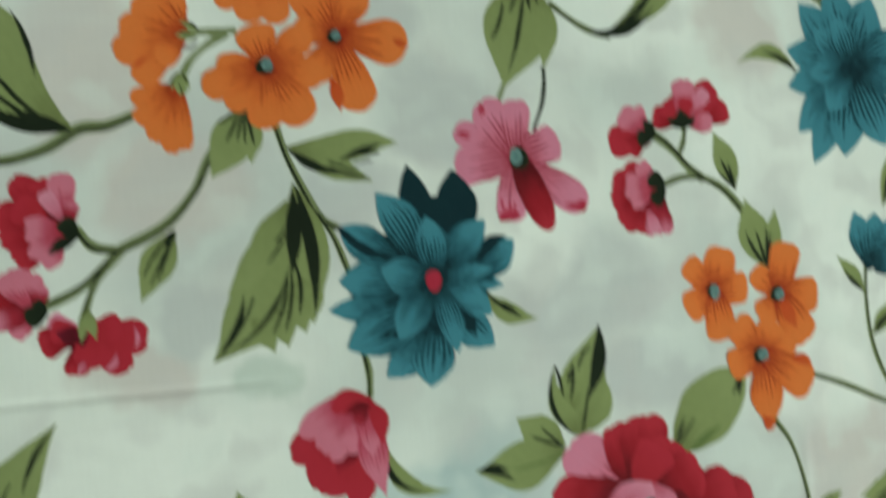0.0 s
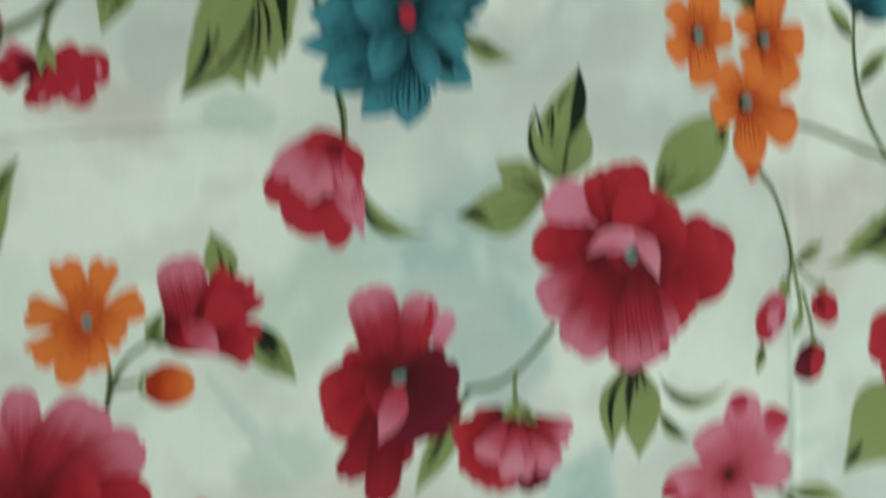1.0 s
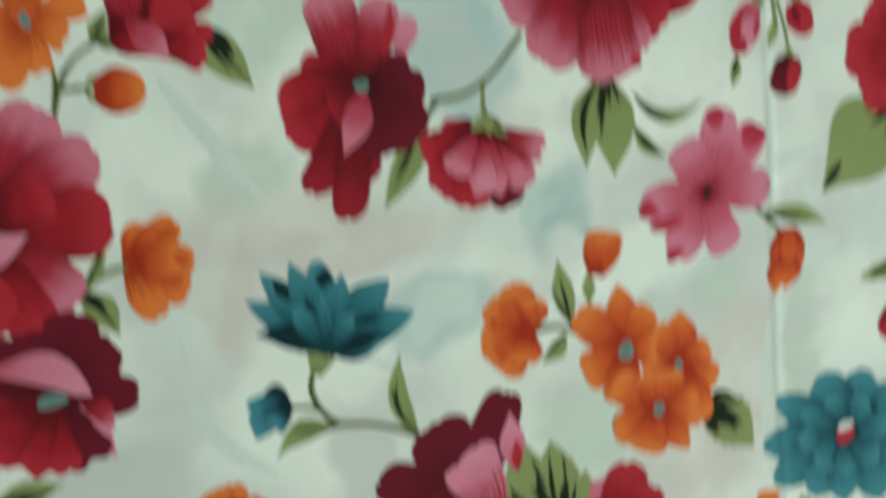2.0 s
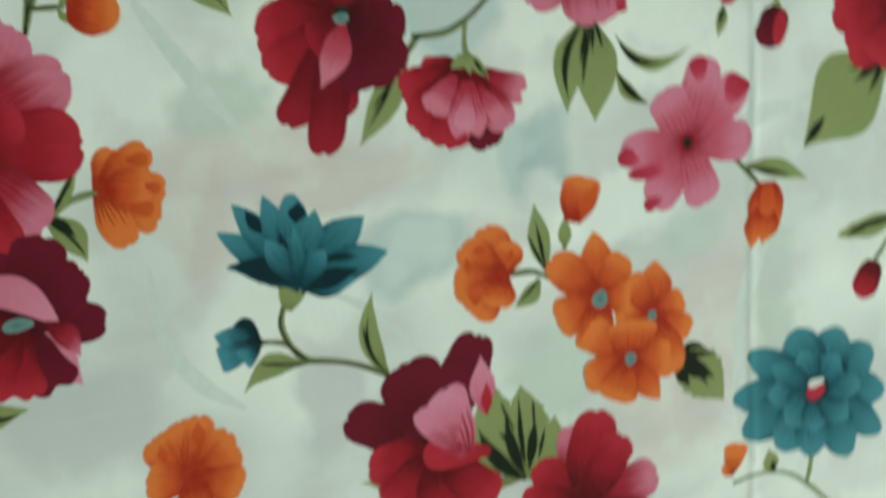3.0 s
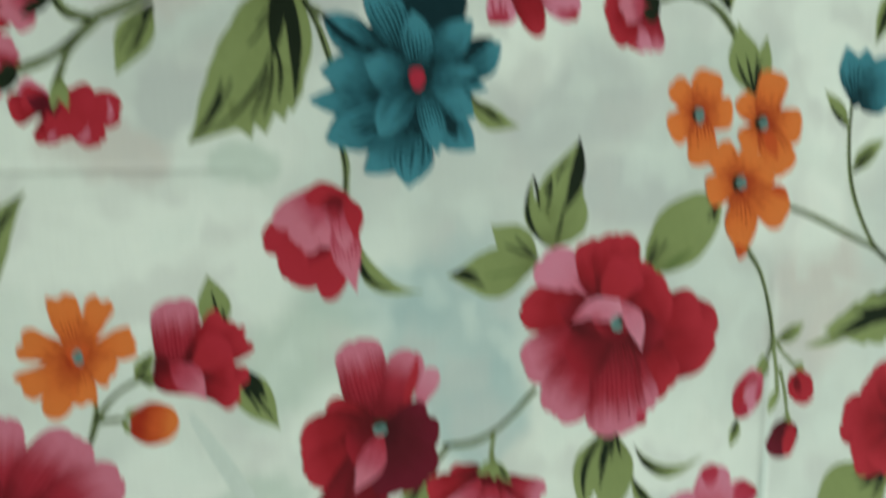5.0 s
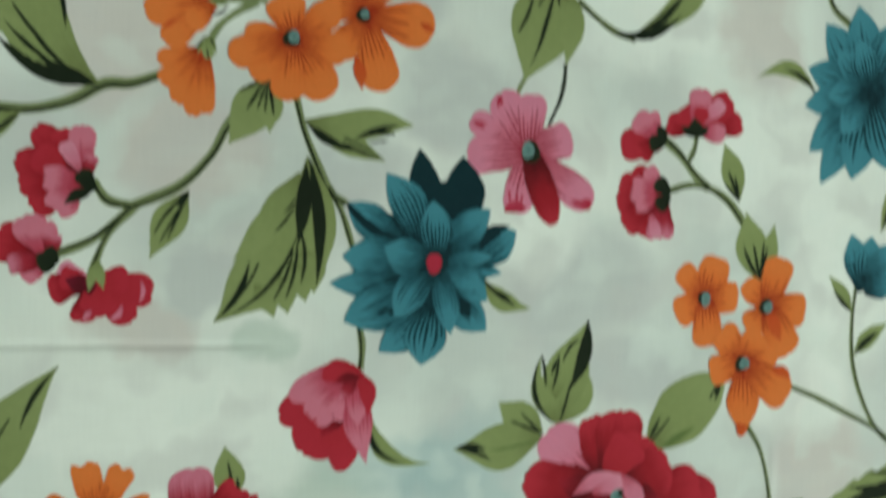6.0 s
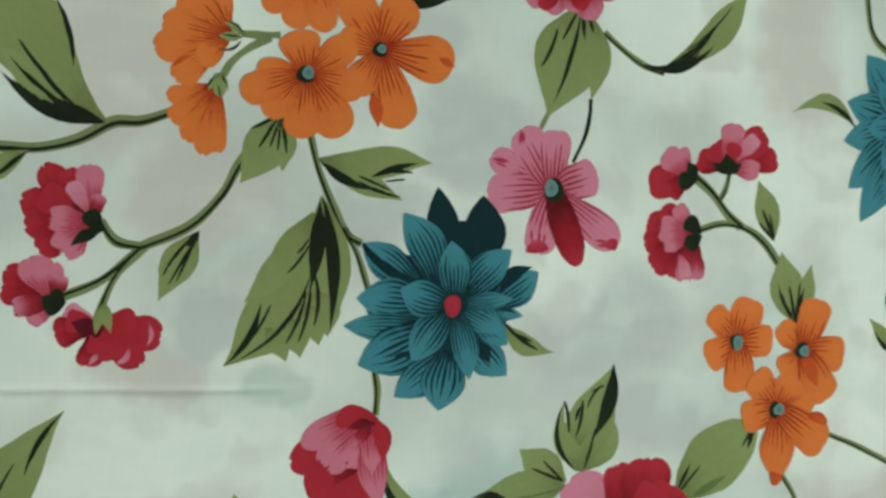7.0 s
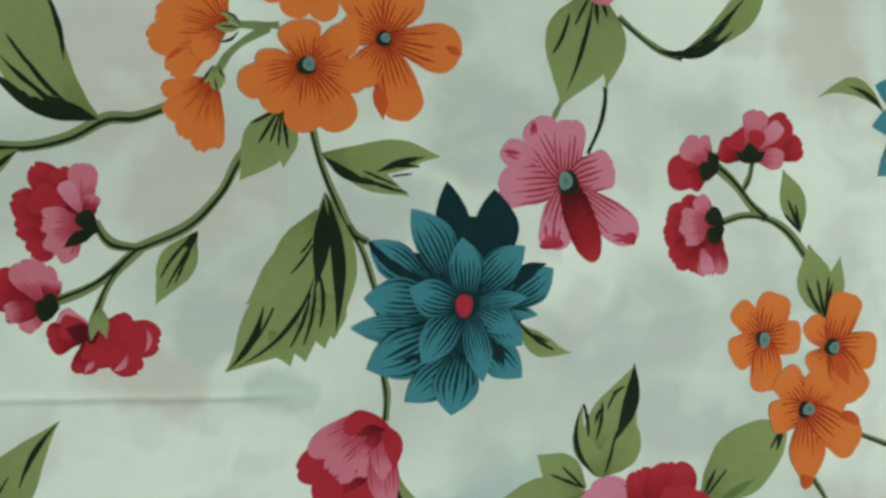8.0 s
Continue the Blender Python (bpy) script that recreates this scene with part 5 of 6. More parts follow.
petal(m, "maroonred", -14.2, -97.2, -15.1, -120.1, 8.3, "wide", 0, 0.05)
petal(m, "maroonred", -14.2, -97.2, -22.3, -129.2, 10.9, "wide", 0, 0.05)
petal(m, "maroon", -12.5, -95.9, 1.3, -92.6, 9.5, "wide", 0, 0.05)
petal(m, "maroon", -12.5, -95.9, 3.7, -102.0, 14.2, "wide", 0, 0.06)
petal(m, "maroon", -12.5, -95.9, 0.6, -112.0, 13.9, "wide", 0, 0.06)
petal(m, "maroon", -12.5, -96.6, -9.6, -114.5, 10.4, "wide", 0, 0.05)
petal(m, "maroonred", -11.8, -97.5, -22.2, -101.0, 11.1, "round", 0, 0)
petal(m, "blush", -12.2, -95.9, -21.0, -112.4, 8.1, "leaf", 0.05, 0)
petal(m, "ink", -12.8, -96.1, -12.3, -92.5, 4.1, "round", 0, 0)
spot(m, "eye", -12.8, -95.5, 2.2, 1.4)

m = flower("carnation", "nodding red ruffled carnation with pink folded petals", 20.2, -113.4, 3.5, 1.8, "red", 0)
petal(m, "red", 20.2, -113.4, 7.1, -111.1, 7.1, "wide", 0, 0.07)
petal(m, "red", 20.2, -113.4, 1.0, -117.5, 11.8, "wide", 0, 0.07)
petal(m, "red", 20.2, -113.4, 3.6, -127.1, 13.0, "wide", 0, 0.07)
petal(m, "red", 20.1, -114.0, 11.5, -133.2, 13.1, "wide", 0, 0.07)
petal(m, "maroon", 21.1, -117.5, 24.4, -135.5, 10.6, "wide", 0, 0.06)
petal(m, "pinkred", 20.2, -113.4, 36.5, -121.8, 8.1, "flat", 0, 0.05)
petal(m, "pinkred", 20.6, -114.1, 30.5, -130.9, 9.2, "wide", 0, 0.06)
petal(m, "red", 20.2, -111.6, 19.0, -128.9, 16.7, "round", 0, 0.04)
petal(m, "blush", 16.7, -114.4, 8.5, -123.3, 8.4, "wavy", 0, 0.08)
petal(m, "blush", 20.1, -116.5, 18.2, -131.5, 10.9, "torn", 0, 0.06)
petal(m, "palepink", 19.6, -120.6, 17.2, -129.3, 6.7, "wavy", 0, 0.06)
petal(m, "blush", 23.5, -118.6, 28.8, -128.9, 5.3, "wavy", 0, 0.05)
petal(m, "leaf", 21.3, -108.9, 15.4, -112.5, 3.5, "leaf", 0.05, 0)
petal(m, "leaf", 21.3, -108.9, 26.7, -116.5, 3.3, "leaf", -0.05, 0)
petal(m, "ink", 21.7, -109.3, 26.7, -116.2, 1.1, "leaf", -0.06, 0)
petal(m, "leaf", 21.2, -108.9, 21.0, -114.8, 3.5, "leaf", 0, 0)

m = flower("orange_flower", "orange eight-petalled bloom with a teal eye", -90.2, -66.9, 1.2, 1.7, "eye", 0)
petal(m, "orange", -90.2, -66.9, -93.2, -51.2, 7.9, "flat", 0, 0.05)
petal(m, "orange", -90.2, -66.9, -83.3, -52.9, 7.1, "flat", 0, 0.05)
petal(m, "orange", -90.2, -66.9, -76.3, -63.9, 8.1, "flat", 0, 0.05)
petal(m, "orange", -90.2, -66.9, -82.0, -72.4, 7.0, "flat", 0, 0.05)
petal(m, "orange", -90.2, -66.9, -89.5, -79.1, 7.7, "flat", 0, 0.05)
petal(m, "orange", -90.2, -66.9, -103.3, -73.7, 7.9, "flat", 0, 0.05)
petal(m, "orange", -90.2, -66.9, -97.4, -81.9, 7.6, "round", 0, 0.05)
petal(m, "orange", -90.2, -66.9, -103.0, -61.9, 8.1, "flat", 0, 0.05)
petal(m, "orangered", -90.3, -69.4, -89.9, -63.2, 5.8, "round", 0, 0)
spot(m, "eye", -90.0, -66.9, 1.3, 1.9)

m = flower("red_flower", "half-open red bloom with one pink petal", -65.3, -70.6, 0.7, 0.7, "maroon", 0)
petal(m, "pinkred", -65.4, -78.1, -66.4, -54.3, 12.6, "wide", 0, 0.03)
petal(m, "red", -64.7, -72.9, -53.6, -60.2, 9.2, "flat", 0, 0.05)
petal(m, "red", -64.7, -72.9, -48.0, -66.1, 9.1, "flat", 0, 0.07)
petal(m, "red", -64.7, -72.9, -50.1, -79.8, 12.3, "flat", 0, 0.06)
petal(m, "red", -62.5, -72.4, -51.7, -72.0, 11.1, "round", 0, 0)
petal(m, "redflat", -62.6, -73.9, -53.6, -65.8, 9.0, "round", 0, 0)
petal(m, "red", -71.5, -68.5, -62.9, -79.8, 8.4, "leaf", -0.06, 0)
petal(m, "blush", -68.1, -70.3, -59.3, -81.5, 7.3, "leaf", 0.04, 0)

m = bud("orange_bud", "closed orange bud on a short green stalk", "orangesoft", -78.5, -85.2, -66.6, -87.1, 11.1, "strap", 0, 0.03, 0)

m = flower("rose", "very large pink and red rose with a teal eye", -112.8, -113.2, 8.8, 8.4, "maroonred", 0)
petal(m, "pinkred", -112.4, -111.2, -107.2, -80.5, 9.9, "wide", 0, 0.04)
petal(m, "pinkred", -112.4, -111.2, -119.4, -85.8, 12.9, "wide", 0, 0.04)
petal(m, "pinkred", -112.4, -111.2, -129.1, -97.5, 13.7, "wide", 0, 0.04)
petal(m, "pinkred", -110.6, -111.6, -91.6, -86.9, 17.1, "wide", 0, 0.04)
petal(m, "pinkred", -109.9, -111.7, -81.5, -99.3, 15.7, "wide", 0, 0.05)
petal(m, "red", -112.7, -112.5, -81.2, -116.4, 17.2, "wide", 0, 0.05)
petal(m, "red", -110.6, -111.6, -92.9, -108.4, 11.1, "round", 0, 0)
petal(m, "pinkred", -112.0, -115.6, -94.0, -135.6, 17.5, "wide", 0, 0.04)
petal(m, "red", -112.6, -115.4, -102.7, -140.3, 13.4, "wide", 0, 0.05)
petal(m, "red", -113.2, -115.3, -114.3, -138.3, 12.0, "wide", 0, 0.05)
petal(m, "red", -113.5, -113.8, -131.7, -110.8, 15.4, "wide", 0, 0.05)
petal(m, "red", -113.5, -113.8, -129.7, -125.5, 14.0, "wide", 0, 0.05)
petal(m, "red", -113.5, -113.8, -121.2, -133.5, 9.9, "wide", 0, 0.05)
petal(m, "redflat", -112.1, -119.9, -109.8, -135.1, 7.8, "round", 0, 0)
petal(m, "palepink", -118.9, -115.3, -100.2, -115.5, 8.8, "leaf", -0.15, 0)
spot(m, "eye", -112.7, -112.5, 2.4, 2.0)

m = flower("orange_bud", "crumpled orange bloom seen from the side", -80.2, -129.1, 0.5, 0.7, "leaf", 0)
petal(m, "orangesoft", -79.6, -128.9, -74.3, -119.0, 7.5, "wide", 0, 0.06)
petal(m, "orangesoft", -79.6, -128.9, -66.5, -119.9, 9.1, "wide", 0, 0.07)
petal(m, "orangesoft", -79.6, -128.9, -64.0, -131.2, 10.2, "wide", 0, 0.07)
petal(m, "orangesoft", -79.6, -128.9, -66.7, -138.2, 9.3, "wide", 0, 0.07)
petal(m, "orange", -79.6, -128.9, -75.2, -143.2, 8.7, "wide", 0, 0.06)
petal(m, "orangesoft", -79.5, -128.2, -67.0, -130.5, 12.7, "round", 0, 0.04)
petal(m, "orangered", -71.8, -122.1, -66.6, -122.7, 3.6, "round", 0, 0)
petal(m, "orangered", -68.6, -128.9, -65.0, -130.7, 3.1, "round", 0, 0)
petal(m, "orangered", -73.0, -133.7, -67.5, -135.4, 4.0, "round", 0, 0)

m = flower("rose", "maroon rose with one pale pink folded petal", -104.4, -157.1, 6.5, 5.7, "maroon", 0.1)
petal(m, "maroonred", -102.0, -157.3, -120.4, -152.4, 12.7, "round", 0, 0)
petal(m, "maroon", -104.3, -156.6, -106.8, -139.2, 12.1, "wide", 0, 0.05)
petal(m, "maroon", -104.3, -156.6, -94.2, -137.1, 13.5, "wide", 0, 0.05)
petal(m, "maroon", -104.3, -156.6, -87.2, -147.1, 11.6, "wide", 0, 0.05)
petal(m, "maroon", -104.3, -156.6, -84.3, -161.1, 10.4, "wide", 0, 0.05)
petal(m, "maroon", -104.3, -156.6, -87.6, -153.5, 8.6, "wide", 0, 0.05)
petal(m, "maroon", -104.3, -156.6, -117.4, -140.7, 12.6, "wide", 0, 0.05)
petal(m, "palepink", -106.9, -161.0, -92.5, -175.8, 12.5, "leaf", 0.08, 0)
petal(m, "maroon", -103.9, -156.8, -98.2, -175.2, 11.9, "flat", 0, 0.06)
petal(m, "red", -104.5, -156.6, -107.6, -175.6, 11.9, "flat", 0, 0.06)
petal(m, "red", -104.5, -156.6, -114.8, -172.4, 12.0, "flat", 0, 0.06)
petal(m, "red", -104.5, -156.6, -122.3, -165.2, 13.9, "flat", 0, 0.06)
petal(m, "palepink", -119.1, -147.3, -94.0, -163.1, 8.6, "leaf", 0.22, 0)
petal(m, "pinkred", -98.1, -157.7, -91.7, -168.6, 6.0, "leaf", 0.1, 0)
spot(m, "eye", -104.4, -157.3, 3.7, 1.7)

m = flower("blue_flower", "teal dahlia bloom seen from the side", -34.3, -162.6, 0.6, 0.6, "teal", 0)
petal(m, "tealsoft", -34.3, -163.6, -53.5, -144.2, 7.6, "point", -0.03, 0)
petal(m, "tealsoft", -34.3, -163.6, -48.5, -137.6, 8.5, "point", -0.03, 0)
petal(m, "tealsoft", -34.3, -163.6, -14.2, -147.5, 11.6, "point", 0.06, 0)
petal(m, "tealsoft", -34.3, -163.6, -8.7, -158.4, 9.9, "point", 0.04, 0)
petal(m, "tealsoft", -34.3, -163.6, -40.3, -136.8, 8.0, "point", 0, 0)
petal(m, "tealsoft", -34.3, -163.6, -33.2, -137.9, 9.7, "oval", 0, 0)
petal(m, "tealsoft", -34.3, -163.6, -27.1, -143.1, 8.1, "point", 0, 0)
petal(m, "darkteal", -42.1, -146.8, -45.4, -139.8, 3.5, "leaf", 0, 0)
petal(m, "darkteal", -32.9, -145.7, -31.2, -140.2, 4.6, "leaf", 0, 0)
petal(m, "darkteal", -28.0, -157.3, -16.9, -158.3, 2.2, "leaf", 0.05, 0)
petal(m, "darkteal", -36.6, -158.7, -37.4, -147.1, 3.3, "leaf", 0, 0)
petal(m, "tealsoft", -34.3, -163.6, -52.7, -154.2, 7.5, "leaf", -0.12, 0)
petal(m, "darkteal", -34.7, -162.5, -52.6, -153.6, 6.6, "leaf", -0.1, 0)
petal(m, "tealsoft", -34.3, -163.6, -18.1, -164.4, 7.3, "leaf", 0.0, 0)
petal(m, "darkteal", -33.4, -163.8, -17.3, -161.7, 5.4, "leaf", 0.02, 0)
petal(m, "tealsoft", -34.9, -161.8, -41.5, -148.5, 6.5, "point", 0, 0)
petal(m, "tealsoft", -34.7, -162.5, -33.7, -146.4, 5.2, "leaf", -0.04, 0)
petal(m, "tealsoft", -33.8, -162.7, -26.1, -154.3, 6.4, "point", 0, 0)

m = flower("blue_bud", "small teal bud on a dark stalk", -47.2, -176.3, 0.8, 0.9, "ink", 0)
petal(m, "darkteal", -47.2, -176.0, -52.6, -168.9, 6.4, "round", 0, 0)
petal(m, "teal", -47.6, -176.3, -58.7, -171.0, 6.7, "point", 0, 0)
petal(m, "teal", -47.7, -176.8, -58.4, -178.1, 7.6, "flat", 0, 0)
petal(m, "teal", -47.7, -176.8, -52.6, -179.5, 6.4, "flat", 0, 0)
petal(m, "ink", -48.4, -174.5, -53.8, -174.5, 0.9, "leaf", 0, 0)

m = flower("orange_bud", "crumpled orange bloom seen from the side", 25.0, -173.9, 0.9, 0.8, "leaf", 0)
petal(m, "orangesoft", 24.6, -173.3, 20.6, -157.6, 10.8, "wide", 0, 0.07)
petal(m, "orangesoft", 24.6, -173.3, 27.8, -163.4, 9.0, "wide", 0, 0.06)
petal(m, "orangesoft", 24.6, -173.3, 12.8, -161.6, 9.9, "wide", 0, 0.07)
petal(m, "orangesoft", 24.6, -173.3, 9.2, -172.6, 11.4, "wide", 0, 0.07)
petal(m, "orangesoft", 24.6, -173.3, 13.6, -182.1, 12.7, "wide", 0, 0.07)
petal(m, "orangesoft", 24.6, -173.3, 21.3, -181.8, 10.2, "wide", 0, 0.07)
petal(m, "orangered", 15.6, -163.7, 21.0, -165.4, 2.6, "leaf", 0.1, 0)
petal(m, "orangered", 13.6, -165.5, 14.0, -171.0, 2.4, "leaf", 0, 0)
petal(m, "orangered", 15.0, -179.7, 15.5, -174.8, 4.9, "round", 0, 0)
petal(m, "orangered", 27.8, -165.8, 25.7, -171.7, 2.5, "leaf", 0, 0)

m = bud("orange_bud", "small orange rosebud", "orangesoft", 47.9, -161.9, 52.9, -149.1, 13.2, "wide", 0, 0.03, 0)
petal(m, "orangered", 50.4, -161.8, 57.1, -151.4, 4.9, "leaf", 0, 0)

m = flower("orange_flower", "orange bloom in a cluster with a teal eye", 72.4, -196.3, 2.2, 2.1, "eye", 0)
petal(m, "orangesoft", 72.4, -196.3, 59.6, -196.0, 11.0, "wide", 0, 0.05)
petal(m, "orangesoft", 72.4, -196.3, 64.7, -190.2, 6.9, "wide", 0, 0.05)
petal(m, "orangesoft", 72.4, -196.3, 74.7, -179.1, 12.4, "point", 0, 0.05)
petal(m, "orangesoft", 72.4, -196.3, 65.9, -181.9, 8.7, "wide", 0, 0.05)
petal(m, "orangesoft", 72.4, -196.3, 83.9, -193.2, 9.4, "wide", 0, 0.05)
petal(m, "orangesoft", 72.4, -196.3, 85.8, -204.5, 8.7, "wide", 0, 0.05)
petal(m, "orangesoft", 72.4, -196.3, 77.9, -217.3, 13.7, "wide", 0, 0.05)
spot(m, "eye", 72.4, -196.3, 1.6, 1.6)

m = flower("orange_flower", "orange bloom in a cluster with a teal eye", 54.7, -187.1, 2.7, 2.8, "eye", 0.1)
petal(m, "orangesoft", 54.7, -187.1, 54.5, -165.9, 11.6, "point", 0, 0.05)
petal(m, "orangesoft", 54.7, -187.1, 64.1, -175.3, 10.3, "wide", 0, 0.05)
petal(m, "orangesoft", 54.7, -187.1, 65.4, -188.2, 10.3, "round", 0, 0.05)
petal(m, "orangesoft", 54.7, -187.1, 40.2, -171.0, 11.1, "wide", 0, 0.05)
petal(m, "orangesoft", 54.7, -187.1, 40.1, -190.9, 13.4, "wide", 0, 0.05)
petal(m, "orangesoft", 54.7, -187.1, 51.1, -202.7, 12.9, "wide", 0, 0.05)
spot(m, "eye", 54.9, -187.0, 2.7, 2.8)

m = flower("orange_flower", "orange bloom in a cluster with a teal eye", 63.7, -209.0, 2.2, 2.5, "eye", 0.25)
petal(m, "orangesoft", 63.7, -209.0, 49.8, -195.4, 10.6, "wide", 0, 0.05)
petal(m, "orangesoft", 63.7, -209.0, 65.9, -196.3, 16.9, "wide", 0, 0.05)
petal(m, "orangesoft", 63.7, -209.0, 77.9, -210.5, 10.4, "wide", 0, 0.05)
petal(m, "orangesoft", 63.7, -209.0, 73.1, -224.6, 7.9, "point", 0, 0.05)
petal(m, "orangesoft", 63.7, -209.0, 47.8, -211.6, 11.9, "wide", 0, 0.05)
petal(m, "orangesoft", 63.7, -209.0, 56.9, -220.7, 14.2, "wide", 0, 0.05)
petal(m, "orangered", 63.7, -211.9, 62.4, -219.0, 4.9, "round", 0, 0)
spot(m, "eye", 63.8, -208.6, 2.0, 2.1)

m = flower("pink_flower", "pink seven-petalled bloom with dark pink petal tips", 88.4, -145.2, 1.6, 1.9, "eye", 0)
petal(m, "pinkdeep", 88.4, -145.2, 111.5, -148.1, 13.4, "round", 0, 0.04)
petal(m, "pinkdeep", 88.4, -145.2, 108.7, -129.4, 12.5, "wide", 0, 0.04)
petal(m, "pinkdeep", 88.4, -145.2, 96.7, -120.8, 13.2, "wide", 0, 0.04)
petal(m, "pinkdeep", 88.4, -145.2, 81.1, -128.6, 13.5, "wide", 0, 0.04)
petal(m, "pinkdeep", 88.4, -145.2, 65.7, -144.6, 11.2, "wide", 0, 0.04)
petal(m, "pinkdeep", 88.4, -145.2, 75.3, -162.3, 13.2, "wide", 0, 0.04)
petal(m, "pinkdeep", 88.4, -145.2, 94.1, -164.9, 12.6, "wide", 0, 0.04)
petal(m, "redpale", 93.9, -127.6, 93.6, -120.5, 6.6, "round", 0, 0.05)
petal(m, "redpale", 103.4, -135.7, 108.8, -128.4, 9.3, "round", 0.04, 0.05)
petal(m, "redpale", 71.7, -148.3, 64.9, -144.7, 5.6, "round", 0, 0.05)
petal(m, "redpale", 81.3, -150.7, 67.4, -151.4, 4.2, "strap", 0.05, 0)
petal(m, "redpale", 78.8, -160.3, 72.2, -162.2, 4.1, "round", 0, 0)
spot(m, "maroonred", 88.4, -145.2, 2.8, 3.2)
spot(m, "ink", 88.4, -145.2, 1.4, 1.7)

m = bud("orange_bud", "hanging orange bud beside a small leaf", "orangesoft", 117.0, -162.5, 115.1, -180.0, 13.8, "strap", 0, 0.03, 0)
petal(m, "orangesoft", 112.9, -169.9, 110.0, -183.4, 7.6, "leaf", 0, 0)
petal(m, "orangesoft", 118.7, -171.3, 114.1, -182.5, 9.2, "leaf", 0, 0)
petal(m, "orangered", 116.9, -163.3, 117.0, -173.8, 5.7, "strap", 0, 0)

m = bud("red_bud", "small hanging red and pink bud", "redpale", 110.2, -91.7, 103.4, -106.1, 10.0, "strap", 0, 0.05, 0)
petal(m, "redflat", 110.2, -93.0, 102.1, -105.6, 4.7, "leaf", -0.1, 0)
petal(m, "palepink", 110.2, -94.1, 105.0, -101.5, 4.3, "leaf", 0.05, 0)
petal(m, "pinkflat", 109.1, -98.0, 107.2, -106.2, 3.0, "leaf", 0, 0)

m = bud("red_bud", "small hanging crimson bud", "redflat", 123.9, -93.8, 129.5, -104.4, 9.2, "strap", 0, 0.05, 0)
petal(m, "maroonred", 124.3, -94.9, 126.3, -101.8, 2.9, "leaf", 0, 0)

m = bud("red_bud", "small hanging dark crimson bud", "maroon", 122.6, -109.6, 117.4, -120.9, 11.3, "strap", 0, 0.05, 0)
petal(m, "redflat", 123.6, -110.8, 121.7, -121.1, 4.9, "strap", 0, 0)

m = flower("rose", "red rose at the edge of the print", 174.0, -116.2, 14.3, 11.2, "red", 0)
petal(m, "red", 174.0, -116.2, 143.0, -111.2, 19.1, "wide", 0, 0.05)
petal(m, "red", 174.0, -116.2, 147.9, -125.0, 20.1, "wide", 0, 0.05)
petal(m, "red", 174.0, -116.2, 153.3, -98.3, 18.4, "wide", 0, 0.05)
petal(m, "red", 174.0, -116.2, 163.7, -92.2, 20.9, "wide", 0, 0.05)
petal(m, "red", 174.0, -116.2, 161.3, -132.8, 22.5, "wide", 0, 0.05)

m = flower("rose", "maroon rose with pale pink inner petals", -3.7, -218.1, 10.6, 8.6, "maroon", 0.1)
petal(m, "maroon", -0.3, -219.2, -26.6, -203.6, 14.6, "wide", 0, 0.06)
petal(m, "maroon", -0.3, -219.2, -8.5, -192.1, 18.3, "wide", 0, 0.06)
petal(m, "maroon", -0.3, -219.2, 14.7, -188.9, 15.2, "wide", 0, 0.06)
petal(m, "maroon", -0.3, -219.2, 3.7, -195.8, 16.8, "wide", 0, 0.06)
petal(m, "red", -0.9, -222.6, -22.5, -220.6, 13.7, "wide", 0, 0.05)
petal(m, "red", -0.9, -222.6, -16.0, -237.2, 19.5, "wide", 0, 0.05)
petal(m, "red", -0.9, -222.6, 0.3, -246.9, 21.1, "wide", 0, 0.05)
petal(m, "red", -0.9, -222.6, 14.1, -242.5, 14.1, "wide", 0, 0.05)
petal(m, "palepink", 14.2, -214.0, 14.9, -195.3, 8.2, "leaf", 0, 0)
petal(m, "redflat", 15.0, -214.3, 15.9, -203.8, 3.6, "leaf", 0, 0)
petal(m, "redflat", 14.9, -226.1, -6.0, -220.9, 10.7, "round", 0, 0)
petal(m, "pink", 7.3, -225.3, 2.2, -202.8, 13.4, "wide", 0, 0.06)
petal(m, "pink", 5.7, -223.9, -5.7, -207.2, 7.8, "wide", 0, 0.05)
petal(m, "palepink", 4.6, -217.6, 1.7, -203.5, 8.1, "wide", 0, 0.06)

m = flower("red_flower", "red and pink bloom beside a green leaf", 43.7, -253.0, 2.0, 1.9, "eye", 0)
petal(m, "pinkred", 43.7, -253.0, 41.5, -225.2, 10.9, "wide", 0, 0.05)
petal(m, "pinkred", 43.7, -253.0, 70.1, -248.9, 14.4, "wide", 0, 0.05)
petal(m, "pinkred", 43.7, -253.0, 71.0, -266.8, 12.7, "wide", 0, 0.05)
petal(m, "red", 43.7, -253.0, 29.7, -234.4, 11.2, "wide", 0, 0.05)
petal(m, "red", 43.7, -253.0, 51.1, -222.6, 16.9, "wide", 0, 0.05)
petal(m, "red", 43.7, -253.0, 59.2, -233.2, 14.0, "wide", 0, 0.05)
petal(m, "red", 43.7, -253.0, 23.1, -245.7, 12.7, "wide", 0, 0.05)

m = flower("blue_flower", "teal dahlia bloom with a crimson eye", 133.4, -237.1, 4.2, 3.3, "crimson", 0)
petal(m, "tealsoft", 133.4, -237.1, 162.5, -245.5, 14.7, "oval", 0, 0)
petal(m, "tealsoft", 133.4, -237.1, 158.2, -228.9, 17.0, "oval", 0, 0)
petal(m, "tealsoft", 133.4, -237.1, 144.2, -217.7, 18.3, "oval", 0, 0)
petal(m, "tealsoft", 133.4, -237.1, 125.0, -214.3, 17.8, "oval", 0, 0)
petal(m, "tealsoft", 133.4, -237.1, 107.1, -217.8, 11.8, "oval", 0, 0)
petal(m, "tealsoft", 133.4, -237.1, 100.2, -231.8, 13.0, "oval", 0, 0)
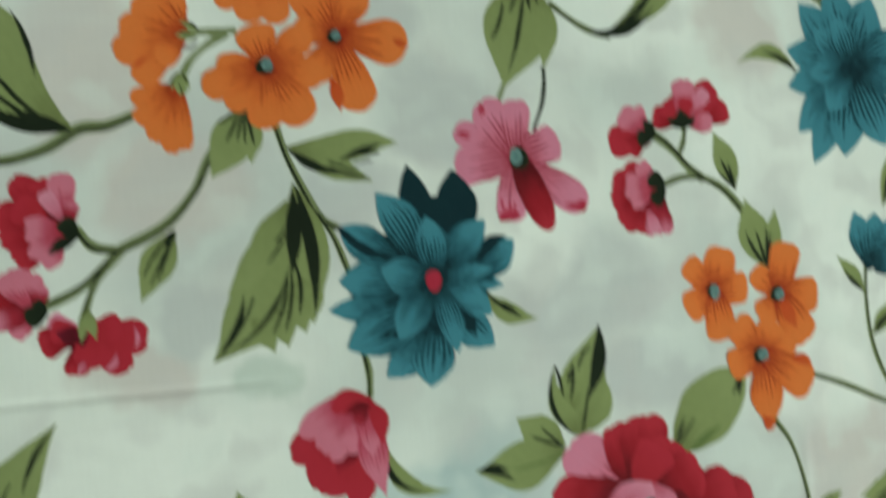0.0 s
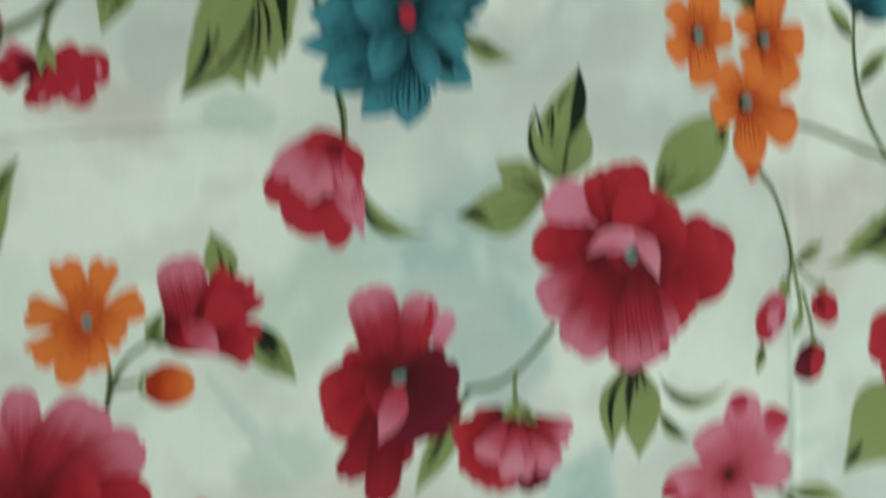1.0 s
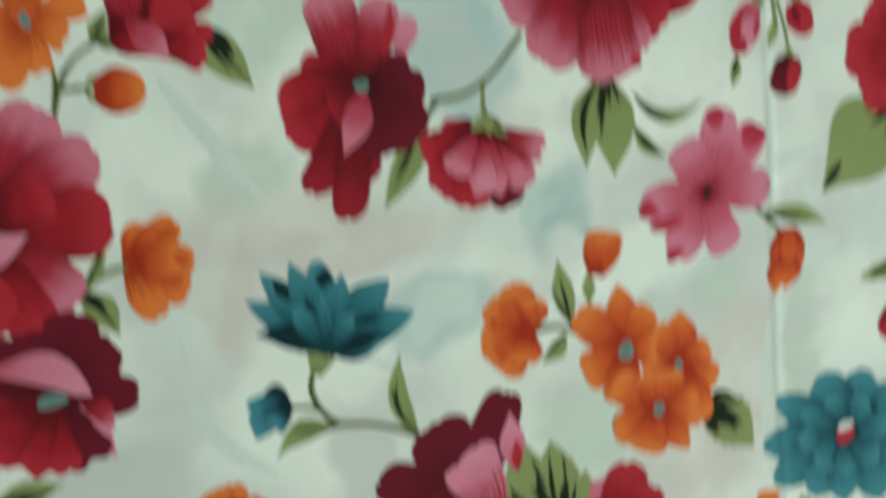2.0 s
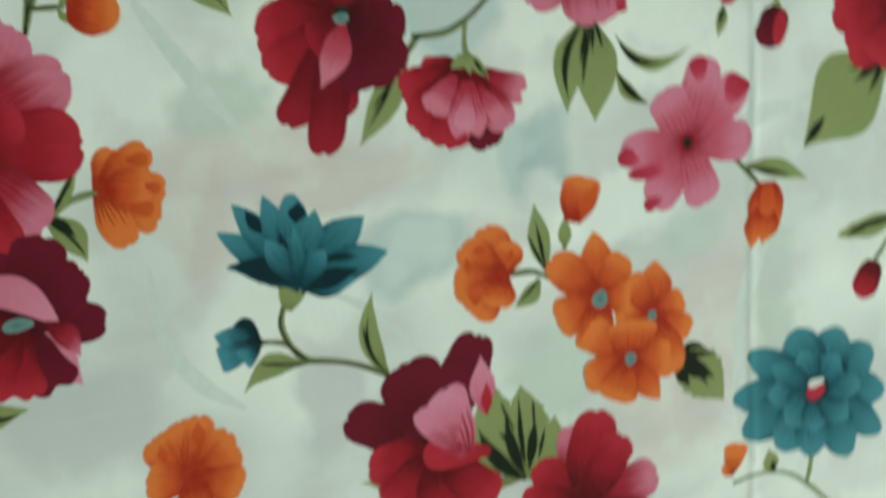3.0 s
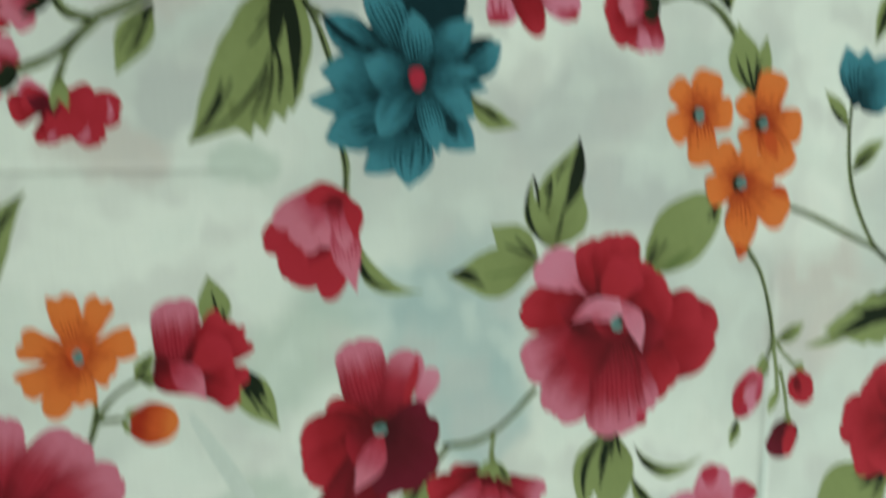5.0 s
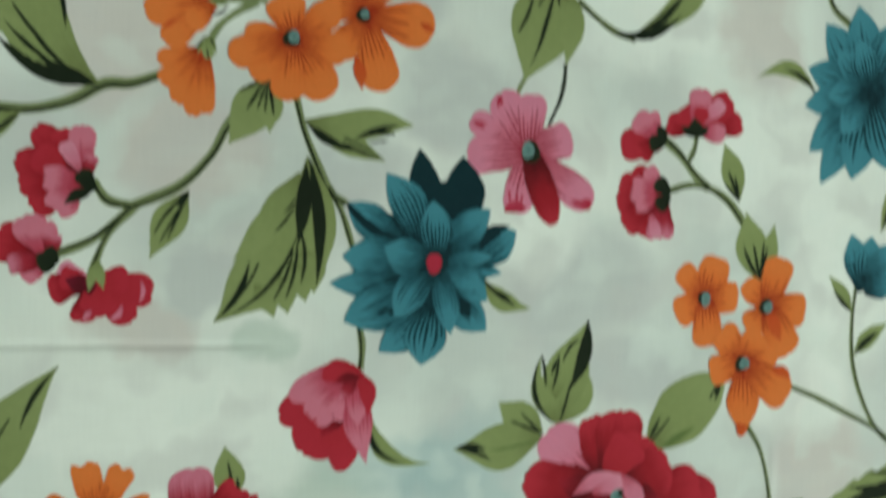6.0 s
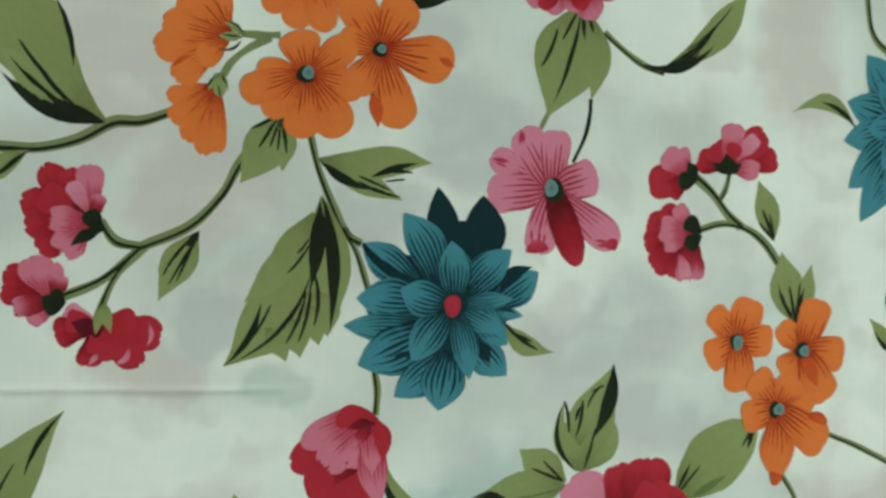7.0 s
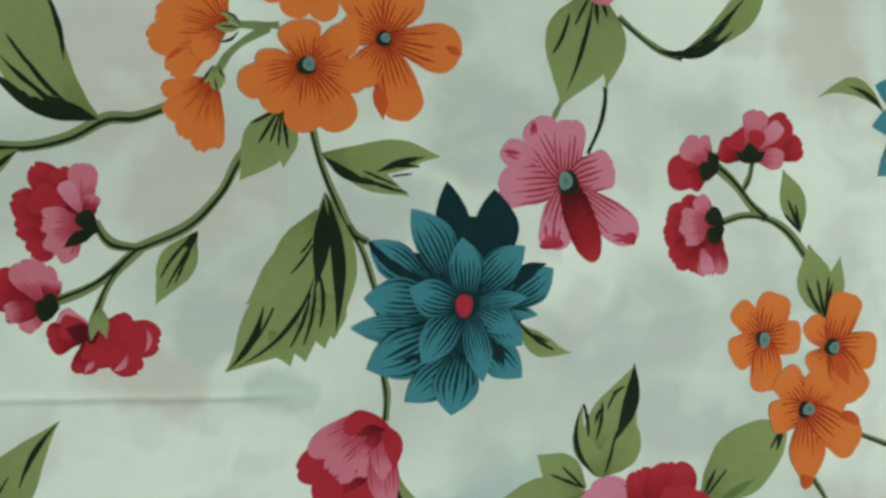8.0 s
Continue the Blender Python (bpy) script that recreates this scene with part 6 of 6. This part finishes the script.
petal(m, "tealsoft", 133.4, -237.1, 103.1, -245.1, 16.0, "oval", 0, 0)
petal(m, "tealsoft", 133.4, -237.1, 160.6, -260.2, 12.3, "oval", 0, 0)
petal(m, "tealsoft", 133.4, -237.1, 117.5, -255.0, 18.2, "oval", 0, 0)
petal(m, "tealsoft", 133.4, -237.1, 147.2, -265.2, 14.5, "oval", 0, 0)
petal(m, "tealsoft", 133.4, -237.1, 130.6, -261.0, 15.7, "oval", 0, 0)
petal(m, "darkteal", 121.7, -233.2, 149.2, -241.9, 21.4, "oval", 0, 0)
petal(m, "tealsoft", 133.4, -237.1, 113.4, -233.9, 12.7, "point", 0, 0)
petal(m, "tealsoft", 133.4, -237.1, 120.3, -246.5, 15.9, "point", 0, 0)
petal(m, "tealsoft", 133.4, -237.1, 132.4, -252.8, 12.2, "point", 0, 0)
petal(m, "tealsoft", 133.4, -237.1, 146.5, -251.5, 12.0, "point", 0, 0)
petal(m, "tealsoft", 133.4, -237.1, 152.8, -240.5, 12.1, "point", 0, 0)
petal(m, "tealsoft", 133.4, -237.1, 143.3, -227.1, 13.8, "point", 0, 0)
petal(m, "tealsoft", 133.4, -237.1, 127.4, -222.1, 11.6, "point", 0, 0)
petal(m, "tealsoft", 133.4, -237.1, 115.3, -224.1, 8.5, "point", 0, 0)
spot(m, "darkteal", 133.6, -237.6, 5.2, 4.3)
spot(m, "crimson", 133.1, -237.7, 4.0, 3.1)
spot(m, "wash", 133.4, -234.7, 3.5, 1.4)

m = bud("orange_bud", "small orange bud near the teal bloom", "orange", 97.3, -258.5, 101.0, -247.6, 9.4, "wavy", 0, 0.03, 0)
petal(m, "orange", 98.4, -258.5, 94.0, -254.1, 3.3, "leaf", 0, 0)

m = flower("orange_flower", "orange ruffled bloom low in the print", -70.2, -208.4, 1.5, 1.6, "eye", 0)
petal(m, "orangesoft", -70.2, -208.4, -78.8, -194.8, 10.4, "wide", 0, 0.08)
petal(m, "orangesoft", -70.2, -208.4, -71.9, -191.9, 8.7, "wide", 0, 0.08)
petal(m, "orangesoft", -70.2, -208.4, -66.2, -191.8, 9.0, "wide", 0, 0.08)
petal(m, "orangesoft", -70.2, -208.4, -59.6, -198.2, 9.2, "wide", 0, 0.08)
petal(m, "orangesoft", -70.2, -208.4, -57.6, -203.5, 9.4, "wide", 0, 0.08)
petal(m, "orangesoft", -70.2, -208.4, -58.4, -215.0, 10.8, "wide", 0, 0.08)
petal(m, "orangesoft", -70.2, -208.4, -82.6, -206.5, 11.0, "wide", 0, 0.08)
petal(m, "orangesoft", -70.2, -208.4, -72.7, -223.5, 11.6, "wide", 0, 0.08)
petal(m, "orangered", -67.7, -200.1, -66.9, -193.0, 3.8, "leaf", 0, 0)
petal(m, "orangered", -77.1, -201.8, -77.4, -196.8, 2.8, "leaf", 0, 0)

m = bud("red_bud", "small red bud on a thin stalk", "red", 159.8, -197.9, 153.3, -209.5, 11.4, "strap", 0, 0.03, 0)
